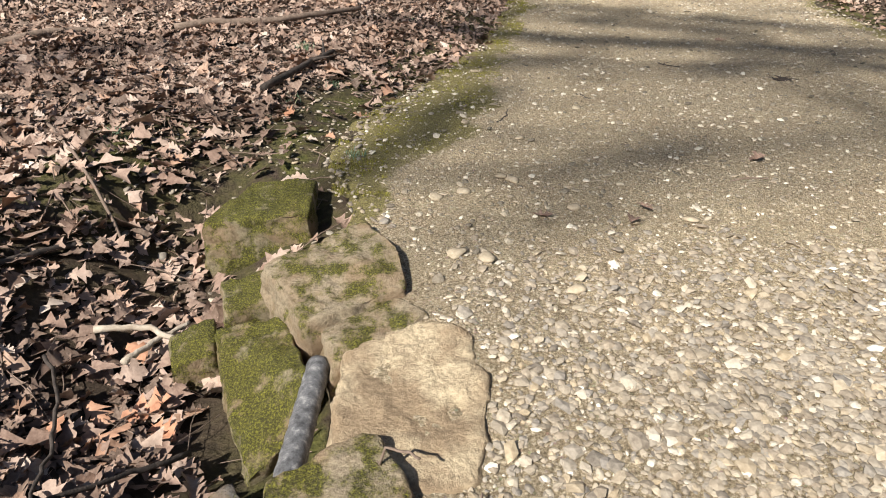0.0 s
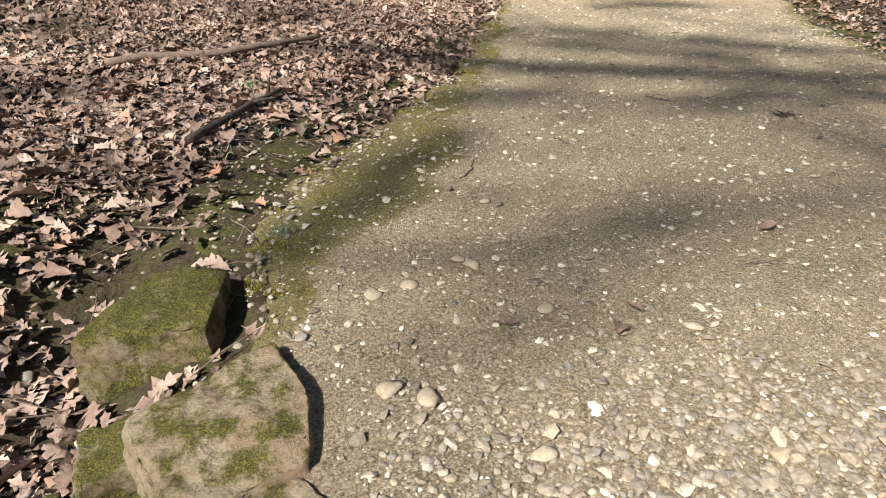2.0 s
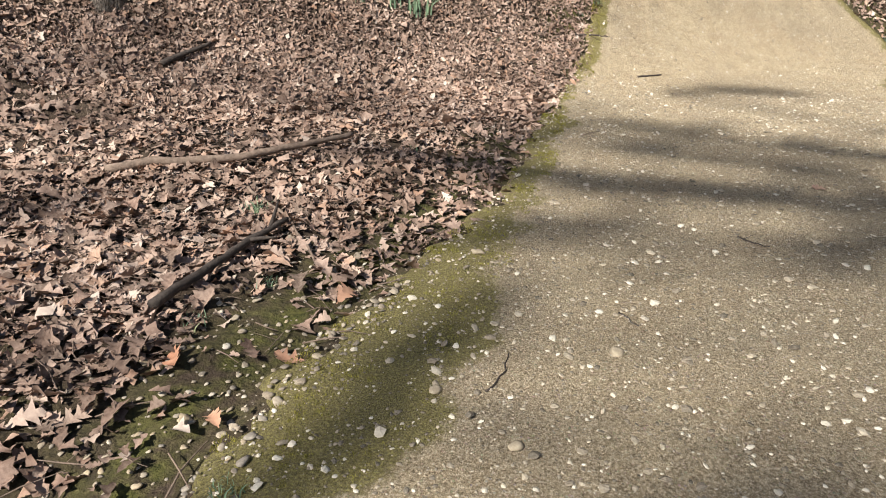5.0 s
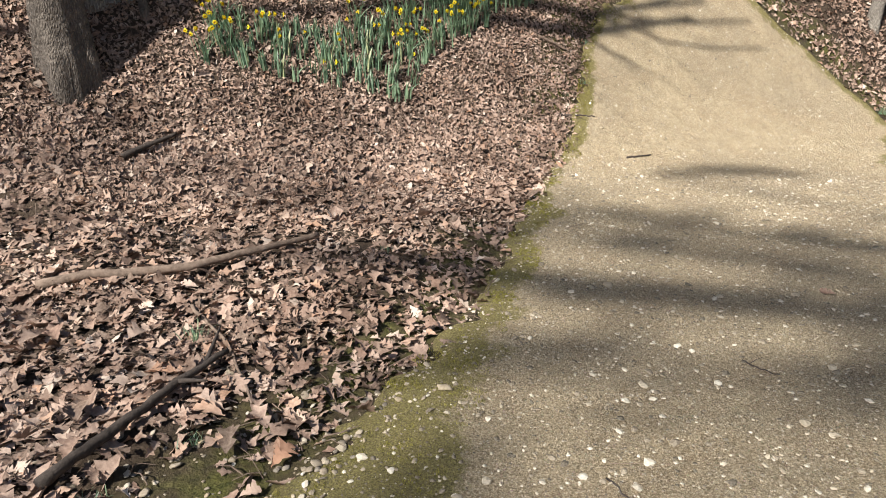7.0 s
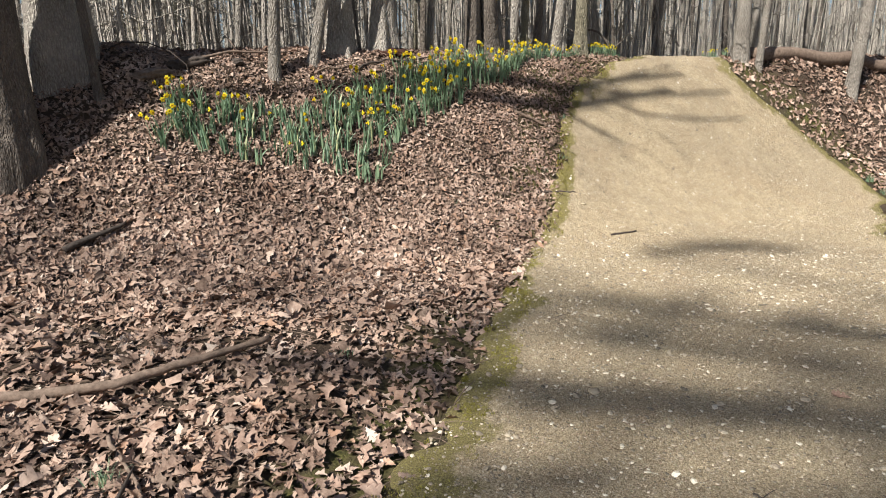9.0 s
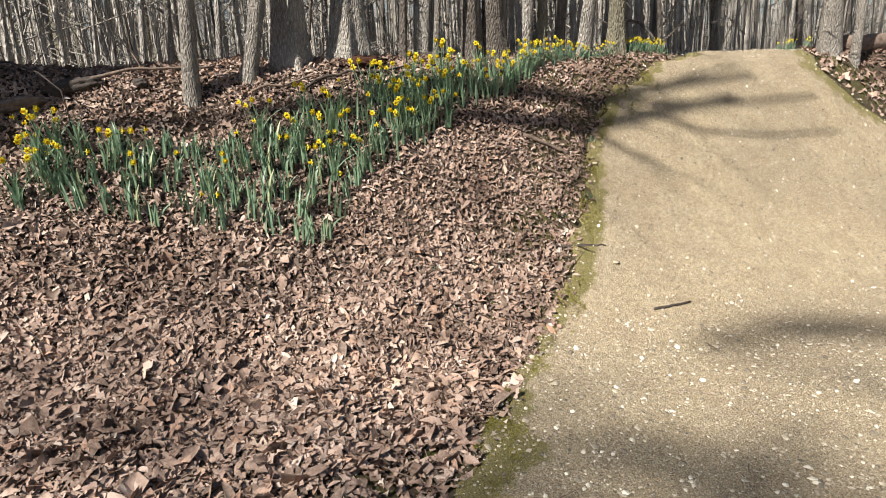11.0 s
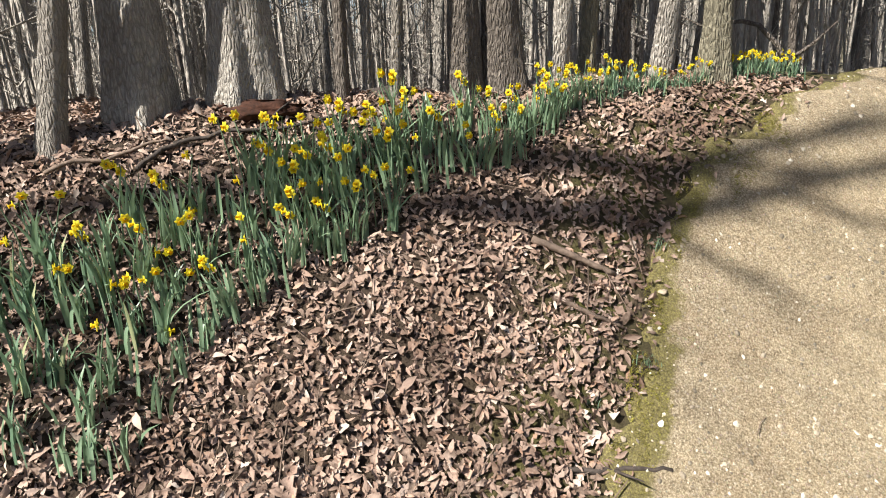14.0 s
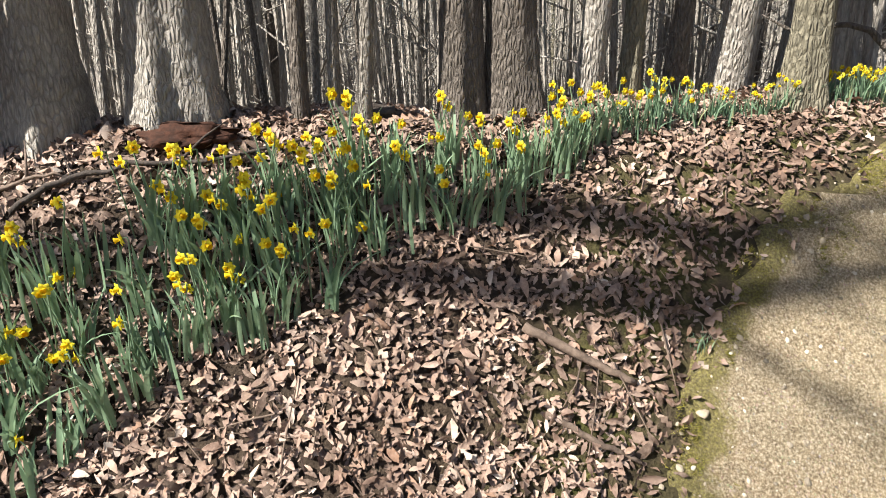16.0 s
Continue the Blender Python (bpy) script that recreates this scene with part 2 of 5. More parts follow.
M_TRUMPET = material("deep_yellow_trumpet", build_petal((0.88, 0.68, 0.015), (0.82, 0.56, 0.01)), 0.6)
M_STEM = material("green_stem", build_blade)
M_STICK = material("grey_brown_stick", build_wood((0.09, 0.065, 0.05), (0.27, 0.2, 0.155)), 0.85)
M_DARKSTICK = material("dark_stick", build_wood((0.025, 0.02, 0.017), (0.1, 0.08, 0.068)), 0.85)
M_PALESTICK = material("pale_stick", build_wood((0.3, 0.24, 0.18), (0.5, 0.44, 0.36)), 0.85)
M_ROT = material("rotten_red_wood", build_wood((0.012, 0.007, 0.005), (0.09, 0.035, 0.02)), 0.9)
M_PIPE = material("black_plastic_pipe", build_pipe)
M_GRASS = material("grass_blade", build_blade)

# ---- mesh helpers ----
rng = np.random.default_rng(7)


def raw_mesh(name, verts, faces, smooth=True):
    """A mesh from arrays: verts (n, 3) and faces (m, k)."""
    verts, faces = np.asarray(verts, np.float32), np.asarray(faces, np.int32)
    me = bpy.data.meshes.new(name)
    m, k = faces.shape
    me.vertices.add(len(verts))
    me.vertices.foreach_set("co", verts.ravel())
    me.loops.add(m * k)
    me.loops.foreach_set("vertex_index", faces.ravel())
    me.polygons.add(m)
    me.polygons.foreach_set("loop_start", np.arange(0, m * k, k, dtype=np.int32))
    me.polygons.foreach_set("use_smooth", np.full(m, smooth))
    me.update(calc_edges=True)
    me.validate()
    return me


def solid(name, verts, faces, mat, parent=None, label="", smooth=True):
    ob = new(name, raw_mesh(name, verts, faces, smooth))
    ob.data.materials.append(mat)
    if parent:
        ob.parent = parent
    if label:
        ob["label"] = label
    return ob


def part(name, bm, mat, parent=None, label="", smooth=True):
    me = bpy.data.meshes.new(name)
    bm.to_mesh(me)
    bm.free()
    for p in me.polygons:
        p.use_smooth = smooth
    me.materials.append(mat)
    ob = new(name, me)
    if parent:
        ob.parent = parent
    if label:
        ob["label"] = label
    return ob


def mask(ob, name, values):
    a = ob.data.attributes.new(name, "FLOAT", "POINT")
    a.data.foreach_set("value", np.asarray(values, np.float32))


def join_shapes(pieces):
    vs, fs, n = [], [], 0
    for v, f in pieces:
        vs.append(v)
        fs.append(np.asarray(f) + n)
        n += len(v)
    return np.concatenate(vs), np.concatenate(fs)


def tube(points, radii, sides=8, wob=0.0, seed=0, cap=True):
    """A tube of quads along points."""
    P = np.asarray(points, float)
    n = len(P)
    T = np.gradient(P, axis=0)
    T /= np.linalg.norm(T, axis=1)[:, None] + 1e-9
    ref = np.array([0.31, 0.87, 0.13]) if abs(T[0][2]) > 0.8 else np.array([0, 0, 1.0])
    U = np.cross(T, ref)
    U /= np.linalg.norm(U, axis=1)[:, None] + 1e-9
    W = np.cross(T, U)
    g = np.random.default_rng(seed)
    ang = np.linspace(0, 2 * np.pi, sides, endpoint=False)
    R = np.asarray(radii, float)[:, None] * (1 + wob * g.standard_normal((n, sides)))
    V = P[:, None] + R[..., None] * (np.cos(ang)[None, :, None] * U[:, None] + np.sin(ang)[None, :, None] * W[:, None])
    i, j = np.meshgrid(np.arange(n - 1), np.arange(sides), indexing="ij")
    jn = (j + 1) % sides
    F = np.stack([i * sides + j, i * sides + jn, (i + 1) * sides + jn, (i + 1) * sides + j], -1).reshape(-1, 4)
    V = V.reshape(-1, 3)
    if cap:
        V = np.concatenate([V, P[:1], P[-1:]])
        a, b = n * sides, n * sides + 1
        k = np.arange(0, sides, 2)
        e = (n - 1) * sides
        lo = np.stack([np.full(len(k), a), (k + 2) % sides, (k + 1) % sides, k], 1)
        hi = np.stack([np.full(len(k), b), e + k, e + (k + 1) % sides, e + (k + 2) % sides], 1)
        F = np.concatenate([F, lo, hi])
    return V, F


# ---- the lie of the land ----
LAND_S = np.array([-400, -50, -5, 0, 2, 4, 5, 6, 7, 7.6, 7.85, 8.3, 8.63, 8.86, 9.09, 9.4, 9.7, 10.2, 11, 13, 20, 40, 70, 160, 400])
LAND_Z = np.array([-.6, -.5, -.1, .03, .05, .06, .1, .15, .22, .31, .45, .78, 1.15, 1.42, 1.69, 2.1, 2.26, 2.27, 2.12, 1.6, .8, .2, 1.5, 12, 30])
FINE_S = np.arange(-20, 40, 0.05)
soft_kernel = np.hanning(13) / np.hanning(13).sum()
FINE_Z = np.interp(FINE_S, LAND_S, LAND_Z)
FINE_Z[6:-6] = np.convolve(FINE_Z, soft_kernel, "valid")

EDGE_L = np.array([(-.3, -12), (-.3, -6), (-.27, -3), (-.22, -1.2), (-.16, -.2), (-.12, .7), (-.1, 1.5), (-.3, 2.1), (-.52, 2.6), (-.5, 3.2), (-.2, 3.9), (0, 4.5), (.4, 5.2), (.48, 5.9), (.75, 7.2), (.97, 8.05),
                   (1.17, 8.5), (1.37, 9.1), (1.47, 9.6), (1.56, 9.95), (1.96, 10.4), (2.35, 10.8), (2.8, 11.3), (3.5, 12.2), (6, 15), (14, 22)])
EDGE_R = np.array([(3.75, -12), (3.8, -6), (3.83, -3), (3.86, -1.2), (3.88, -.3), (3.9, .5), (4, 1.5), (4.05, 2.2), (4.1, 2.8), (4.15, 3.5), (4.2, 4.3), (4.25, 5.2), (4.3, 6.2), (4.4, 7.2), (4.6, 8.3), (5, 9.4),
                   (5.6, 10.3), (5.95, 11.1), (5.4, 11.3), (4.84, 11.45), (4.4, 11.5), (3.95, 11.55), (3.9, 12), (4.7, 12.9), (7.4, 15.5), (15.5, 22.5)])


def dense(line, n=12):
    k = np.arange(len(line))
    u = np.linspace(0, len(line) - 1, (len(line) - 1) * n + 1)
    a = np.stack([np.interp(u, k, line[:, i]) for i in (0, 1)], 1)
    for i in (0, 1):
        a[n:-n, i] = np.convolve(a[:, i], np.hanning(2 * n + 3)[1:-1] / np.hanning(2 * n + 3)[1:-1].sum(), "valid") if len(a) > 2 * n else a[n:-n, i]
    return a


LINE_L, LINE_R = dense(EDGE_L), dense(EDGE_R)


def inside_path(x, y):
    """How far inside the path a place lies, in metres; negative outside."""
    shape = np.broadcast(x, y).shape
    x, y = np.broadcast_to(x, shape).ravel().astype(float), np.broadcast_to(y, shape).ravel().astype(float)
    poly = np.concatenate([LINE_L[::3], LINE_R[::-3]])
    best = np.full(len(x), 1e9)
    odd = np.zeros(len(x), bool)
    for (ax, ay), (bx, by) in zip(poly, np.roll(poly, -1, axis=0)):
        dx, dy = bx - ax, by - ay
        t = np.clip(((x - ax) * dx + (y - ay) * dy) / (dx * dx + dy * dy + 1e-12), 0, 1)
        best = np.minimum(best, np.hypot(x - ax - t * dx, y - ay - t * dy))
        if ay != by:
            odd ^= ((ay > y) != (by > y)) & (x < (bx - ax) * (y - ay) / (by - ay) + ax)
    return np.where(odd, best, -best).reshape(shape)


def ripple(x, y, size, seed=0):
    """A cheap smooth noise, about -1 to 1."""
    g = np.random.default_rng(seed)
    out = 0
    for _ in range(7):
        a, p = g.uniform(0, 2 * np.pi, 2)
        f = g.uniform(0.6, 1.7) * 2 * np.pi / size
        out = out + np.sin((x * np.cos(a) + y * np.sin(a)) * f + p)
    return out / 3.5


def base_land(x, y):
    s = y - 0.55 * x
    return np.where((s > -19) & (s < 39), np.interp(s, FINE_S, FINE_Z), np.interp(s, LAND_S, LAND_Z))


def land(x, y, inside=None):
    """Height of the forest floor."""
    x, y = np.asarray(x, float), np.asarray(y, float)
    d = inside_path(x, y) if inside is None else inside
    z = base_land(x, y)
    out = np.clip(-d, 0, 1.5)
    near = np.clip((8.5 - (y - 0.55 * x)) / 2, 0, 1) * (x < 2)
    z = z + near * 0.09 * np.clip((out - 0.15) / 0.8, 0, 1)
    z = z + 0.035 * ripple(x, y, 1.3, 3) * np.clip(out / 0.5, 0, 1) + 0.012 * ripple(x, y, 0.35, 4) * np.clip(out / 0.3, 0, 1)
    z = z - 0.035 * np.exp(-((out - 0.12) / 0.1) ** 2) * (d < 0)
    z = z - 0.34 * np.exp(-(((x + 0.9) / 0.5) ** 2 + ((y - 1.3) / 0.55) ** 2)) - 0.26 * np.exp(-(((x + 1.0) / 0.42) ** 2 + ((y - 2.15) / 0.6) ** 2))
    z = z - 0.12 * np.exp(-(((x + 0.45) / 0.2) ** 2 + ((y - 0.95) / 0.4) ** 2))
    return np.where(d > 0.12, z - 0.05 * np.clip((d - 0.12) / 0.2, 0, 1), z)


def spaced(lo, hi, fine, far):
    mid = np.arange(lo, hi, fine)
    grow = np.cumsum(fine * 1.22 ** np.arange(1, 60))
    grow = grow[grow < far]
    return np.concatenate([lo - grow[::-1], mid, hi + grow])


gx, gy = spaced(-5, 7, 0.055, 600), spaced(0, 13, 0.055, 600)
GX, GY = np.meshgrid(gx, gy)
GD = inside_path(GX, GY)
GZ = land(GX, GY, GD)
ni, nj = GX.shape
i, j = np.meshgrid(np.arange(ni - 1), np.arange(nj - 1), indexing="ij")
quad = np.stack([i * nj + j, i * nj + j + 1, (i + 1) * nj + j + 1, (i + 1) * nj + j], -1).reshape(-1, 4)
ground = solid("ground", np.stack([GX, GY, GZ], -1).reshape(-1, 3), quad, M_SOIL)
mask(ground, "moss", (np.clip(1 - np.abs(GD + 0.25) / 0.35, 0, 1) * 0.8 + np.exp(-(((GX + 1.6) / 0.5) ** 2 + ((GY - 2.6) / 0.6) ** 2)) * 0.7).ravel())
tagged(ground, "dark woodland soil sloping up under dead leaves", "ground", kind="structure")

# path: a sheet between its two edges, with ragged borders
across = np.concatenate([np.linspace(0, 0.12, 14)[:-1], np.linspace(0.12, 0.9, 70)[:-1], np.linspace(0.9, 1, 10)])
lx, ly = LINE_L[:, 0], LINE_L[:, 1]
rag = 0.05 * ripple(lx, ly, 0.5, 11) + 0.03 * ripple(lx, ly, 0.17, 12)
PL = np.stack([lx - 0.06 + rag, ly], 1)
PR = np.stack([LINE_R[:, 0] + 0.08 * ripple(LINE_R[:, 0], LINE_R[:, 1], 0.6, 13), LINE_R[:, 1]], 1)
px = PL[:, None, 0] * (1 - across) + PR[:, None, 0] * across
py = PL[:, None, 1] * (1 - across) + PR[:, None, 1] * across


def path_top(x, y):
    return base_land(x, y) + 0.014 + 0.008 * ripple(x, y, 0.9, 21) + 0.003 * ripple(x, y, 0.2, 22)


pz = path_top(px, py)
pz[:, 0] -= 0.09
pz[:, -1] -= 0.09
pz[:, 1] -= 0.012
pi_, pj_ = px.shape
i, j = np.meshgrid(np.arange(pi_ - 1), np.arange(pj_ - 1), indexing="ij")
quad = np.stack([i * pj_ + j, i * pj_ + j + 1, (i + 1) * pj_ + j + 1, (i + 1) * pj_ + j], -1).reshape(-1, 4)
path = solid("path", np.stack([px, py, pz], -1).reshape(-1, 3), quad, M_PATH)
dl = np.hypot(px - PL[:, None, 0], py - PL[:, None, 1])
dr = np.hypot(px - PR[:, None, 0], py - PR[:, None, 1])
strip = np.interp(ly, [-6, 1.8, 2.4, 3.2, 4.4, 5.4, 6.3, 7.5, 9, 11, 30], [0.05, 0.05, 0.35, 0.8, 0.75, 0.4, 0.4, 0.28, 0.3, 0.25, 0.25])[:, None]
mask(path, "moss", (np.clip(1.1 - dl / strip, 0, 1) * 0.85 + sum(0.6 * np.exp(-((px - a) ** 2 + (py - b) ** 2) / r ** 2) for a, b, r in [(.55, 5.9, .2), (1.28, 8.75, .16), (1.42, 9.15, .15), (-.1, 3.1, .3), (.1, 3.75, .3), (.95, 7.0, .2)]) + np.clip(1 - dr / 0.5, 0, 1) * 0.7).clip(0, 1).ravel())
tagged(path, "packed tan gravel footpath with mossy edges", "path", kind="structure")

# ---- stones of the culvert ----
def rock_mesh(corners_top, height, seed, rough=0.012, taper=0.06, bottom=None):
    """An irregular block from the corners of its top face, worn at the edges."""
    bm = bmesh.new()
    cx = sum(c[0] for c in corners_top) / len(corners_top)
    cy = sum(c[1] for c in corners_top) / len(corners_top)
    top = [bm.verts.new(c) for c in corners_top]
    low = bottom or [(cx + (c[0] - cx) * (1 + taper), cy + (c[1] - cy) * (1 + taper), c[2] - height) for c in corners_top]
    bot = [bm.verts.new(c) for c in low]
    n = len(top)
    bm.faces.new(top)
    bm.faces.new(bot[::-1])
    for k in range(n):
        bm.faces.new((top[k], bot[k], bot[(k + 1) % n], top[(k + 1) % n]))
    bmesh.ops.recalc_face_normals(bm, faces=bm.faces)
    bmesh.ops.bevel(bm, geom=bm.edges[:], offset=0.016, segments=2, affect="EDGES", profile=0.6)
    bmesh.ops.triangulate(bm, faces=bm.faces)
    for _ in range(5):
        long = [e for e in bm.edges if e.calc_length() > 0.022]
        if not long:
            break
        bmesh.ops.subdivide_edges(bm, edges=long, cuts=1)
        bmesh.ops.triangulate(bm, faces=[f for f in bm.faces if len(f.verts) > 3])
    bmesh.ops.smooth_vert(bm, verts=bm.verts, factor=0.5, use_axis_x=True, use_axis_y=True, use_axis_z=True)
    bm.normal_update()
    off = Vector((seed * 3.1, seed * 1.7, seed * 0.9))
    for v in bm.verts:
        a = noise.fractal(v.co * 7 + off, 1.0, 2.0, 4)
        c = noise.fractal(v.co * 28 + off, 1.0, 2.0, 3)
        v.co += v.normal * (rough * 1.25 * a + rough * 0.6 * c)
    return bm


def rock(name, corners, height, seed, mat, label, rough=0.012, bottom=None, taper=0.06):
    ob = part(name, rock_mesh(corners, height, seed, rough, taper, bottom), mat)
    return tagged(ob, label, "stone", "stones of the culvert")


rock("stone_block", [(-.95, 2.12, .04), (-.84, 2.52, .05), (-.55, 2.46, .08), (-.52, 2.13, .08)], .3, 1, M_MOSSROCK, "squared sandstone block thickly covered in green moss beside the path")
rock("stone_block", [(-.6, 1.74, .08), (-.29, 2.02, .11), (-.14, 1.78, .12), (-.11, 1.58, .09), (-.4, 1.44, .06)], .3, 2, M_ROCK, "worn sandstone block with moss on its back edge", 0.014)
rock("stone_block", [(-.78, 1.82, -.04), (-.6, 1.9, -.02), (-.55, 1.72, -.03), (-.72, 1.64, -.05)], .14, 3, M_MOSSROCK, "dark mossy stone wedged between two larger blocks")
rock("stone_slab", [(-.74, 1.6, -.08), (-.52, 1.64, -.05), (-.37, 1.3, -.02), (-.39, 1.14, -.1), (-.5, 1.06, -.17)], .1, 4, M_MOSSROCK, "leaning mossy stone slab at the mouth of the culvert",
     bottom=[(-.76, 1.56, -.34), (-.52, 1.62, -.3), (-.36, 1.3, -.13), (-.39, 1.18, -.2), (-.54, 1.1, -.34)])
rock("stone_block", [(-.9, 1.6, -.1), (-.76, 1.68, -.08), (-.72, 1.52, -.1), (-.84, 1.45, -.13)], .14, 5, M_MOSSROCK, "small mossy stone beside the leaning slab")
rock("stone_block", [(-.36, 1.45, .04), (-.13, 1.57, .075), (-.04, 1.46, .08), (-.3, 1.26, .04)], .16, 6, M_ROCK, "pale sandstone block with a mossy upper edge under the worn block")
rock("stone_slab", [(-.28, 1.33, .05), (-.05, 1.44, .075), (.08, 1.38, .075), (.12, 1.14, .07), (.07, .86, .07), (-.24, .82, .055)], .16, 7, M_PALEROCK, "flat tan sandstone slab crusted with dry dirt", 0.013)
rock("stone_slab", [(-.37, .86, .09), (-.15, .99, .105), (-.06, .82, .1), (-.12, .6, .08), (-.36, .6, .07)], .18, 8, M_ROCK, "pale flat stone with a thin twig lying across it")
rock("stone", [(-.64, .92, -.12), (-.5, 1.0, -.08), (-.42, .9, -.1), (-.5, .76, -.12)], .16, 9, M_GREYROCK, "dark grey rounded stone in the gully")
rock("stone_block", [(-.53, 1.02, -.2), (-.38, 1.12, -.2), (-.34, .9, -.18), (-.44, .8, -.2)], .15, 10, M_MOSSROCK, "brown mossy stone low in the culvert mouth")
rock("stone", [(.02, .91, .06), (.1, .93, .055), (.11, .86, .055), (.04, .845, .06)], .05, 11, M_PALEROCK, "small yellowish stone lying on the gravel", 0.006)

# plastic drain pipe: a thick shell with ribs, under the slab
rings, sides = 46, 20
ang = np.linspace(0, 2 * np.pi, sides, endpoint=False)
ax0, ax1 = np.array([-.345, 1.33, -.005]), np.array([-.345, .62, .0])
vs = []
for rad0 in (0.033, 0.027):
    for k in range(rings):
        t = k / (rings - 1)
        rr = rad0 + 0.0012 * math.sin(k * 1.9)
        c = ax0 * (1 - t) + ax1 * t
        vs.append(np.stack([c[0] + rr * np.cos(ang), np.full(sides, c[1]), c[2] + rr * np.sin(ang)], 1))
vs = np.concatenate(vs)
i, j = np.meshgrid(np.arange(rings - 1), np.arange(sides), indexing="ij")
o1 = np.stack([i * sides + j, i * sides + (j + 1) % sides, (i + 1) * sides + (j + 1) % sides, (i + 1) * sides + j], -1).reshape(-1, 4)
o2 = o1[:, ::-1] + rings * sides
jj = np.arange(sides)
e1 = np.stack([jj, jj + rings * sides, (jj + 1) % sides + rings * sides, (jj + 1) % sides], 1)
e2 = np.stack([jj, (jj + 1) % sides, (jj + 1) % sides + rings * sides, jj + rings * sides], 1) + (rings - 1) * sides
pipe = solid("drain_pipe", vs, np.concatenate([o1, o2, e1, e2]), M_PIPE)
tagged(pipe, "weathered grey-black plastic drain pipe among the stones", "pipe")


# ---- trees ----
def trunk_shape(h, r, lean=(0, 0), flare=0.7, sides=28, rings=40, seed=0, top=0.35, flute=0.06):
    g = np.random.default_rng(seed)
    t = np.concatenate([np.linspace(0, 0.12, rings // 2, endpoint=False), np.linspace(0.12, 1, rings - rings // 2)])
    z = t * h
    wx, wy = g.normal(0, 0.012 * h, 2)
    cx = lean[0] * z + wx * np.sin(t * 4.0) * t
    cy = lean[1] * z + wy * np.sin(t * 3.1) * t
    ang = np.linspace(0, 2 * np.pi, sides, endpoint=False)
    ph = g.uniform(0, 6.28, 4)
    root = np.exp(-z / (2.2 * r))[:, None]
    prof = r * (1 - (1 - top) * t)[:, None] * np.ones(sides)
    prof = prof * (1 + flute * np.sin(ang * 7 + ph[0])[None] * 0.5 + flute * np.sin(ang * 3 + ph[1])[None])
    prof = prof * (1 + root * (flare * (0.6 + 0.55 * np.maximum(0, np.sin(ang * 5 + ph[2]))[None] + 0.25 * np.sin(ang * 2 + ph[3])[None])))
    prof = prof * (1 + 0.018 * g.standard_normal((rings, sides)))
    V = np.stack([cx[:, None] + prof * np.cos(ang), cy[:, None] + prof * np.sin(ang), np.repeat((z - 0.7 * (t == 0))[:, None], sides, 1)], -1).reshape(-1, 3)
    i, j = np.meshgrid(np.arange(rings - 1), np.arange(sides), indexing="ij")
    jn = (j + 1) % sides
    F = np.stack([i * sides + j, i * sides + jn, (i + 1) * sides + jn, (i + 1) * sides + j], -1).reshape(-1, 4)

    def axis(u):
        return np.array([np.interp(u, t, cx), np.interp(u, t, cy), u * h]), r * (1 - (1 - top) * u)
    return V, F, axis


def limb_curve(p, way, length, n, g, droop=0.0):
    pts = [np.array(p, float)]
    d = np.array(way, float)
    for _ in range(n):
        d = d + g.normal(0, 0.16, 3) + np.array([0, 0, droop])
        d /= np.linalg.norm(d)
        pts.append(pts[-1] + d * length / n)
    return np.array(pts)


def bare_tree(h, r, mat, seed, lean=(0, 0), flare=0.7, limbs=7, low=0.4, sides=28, rings=40, name="tree", flute=0.06, twig=5):
    """A leafless tree: trunk, limbs, and the twigs of each limb."""
    g = np.random.default_rng(seed)
    V, F, axis = trunk_shape(h, r, lean, flare, sides, rings, seed, flute=flute)
    root = new(name, None)
    bits = []
    solid("trunk", V, F, mat, root)
    for k in range(limbs):
        u = low + (1 - low) * (k + g.uniform(0, 1)) / limbs
        p, pr = axis(min(u, 0.99))
        a = g.uniform(0, 6.28)
        L = h * g.uniform(0.2, 0.36) * (1.15 - 0.5 * u)
        way = np.array([np.cos(a), np.sin(a), g.uniform(0.35, 1.0)])
        pts = limb_curve(p, way / np.linalg.norm(way), L, 8, g, 0.03)
        rr = pr * g.uniform(0.32, 0.5)
        limb = solid("limb", *tube(pts, np.linspace(rr, rr * 0.15, 9), 6), mat, root)
        for q in range(twig):
            c = int(g.integers(3, 9))
            w2 = (pts[c] - pts[c - 1]) / np.linalg.norm(pts[c] - pts[c - 1]) + g.normal(0, 0.55, 3)
            sub = limb_curve(pts[c], w2 / np.linalg.norm(w2), L * g.uniform(0.25, 0.5), 5, g, 0.02)
            bits.append(tube(sub, np.linspace(rr * 0.28, rr * 0.05, 6), 4, cap=False))
            for _ in range(2):
                c2 = int(g.integers(1, 5))
                w3 = (sub[c2] - sub[c2 - 1]) / np.linalg.norm(sub[c2] - sub[c2 - 1]) + g.normal(0, 0.6, 3)
                bits.append(tube(limb_curve(sub[c2], w3 / np.linalg.norm(w3), L * 0.22, 3, g), np.linspace(rr * 0.12, rr * 0.03, 4), 3, cap=False))
    tagged(solid("twigs", *join_shapes(bits), mat, root), kind="stuff")
    return root


def plant_tree(x, y, h, r, mat, seed, label, **kw):
    t = bare_tree(h, r, mat, seed, **kw)
    t.matrix_basis = pose(x, y, float(land(x, y)) - 0.03)
    return tagged(t, label, "tree", "trees of the wood")


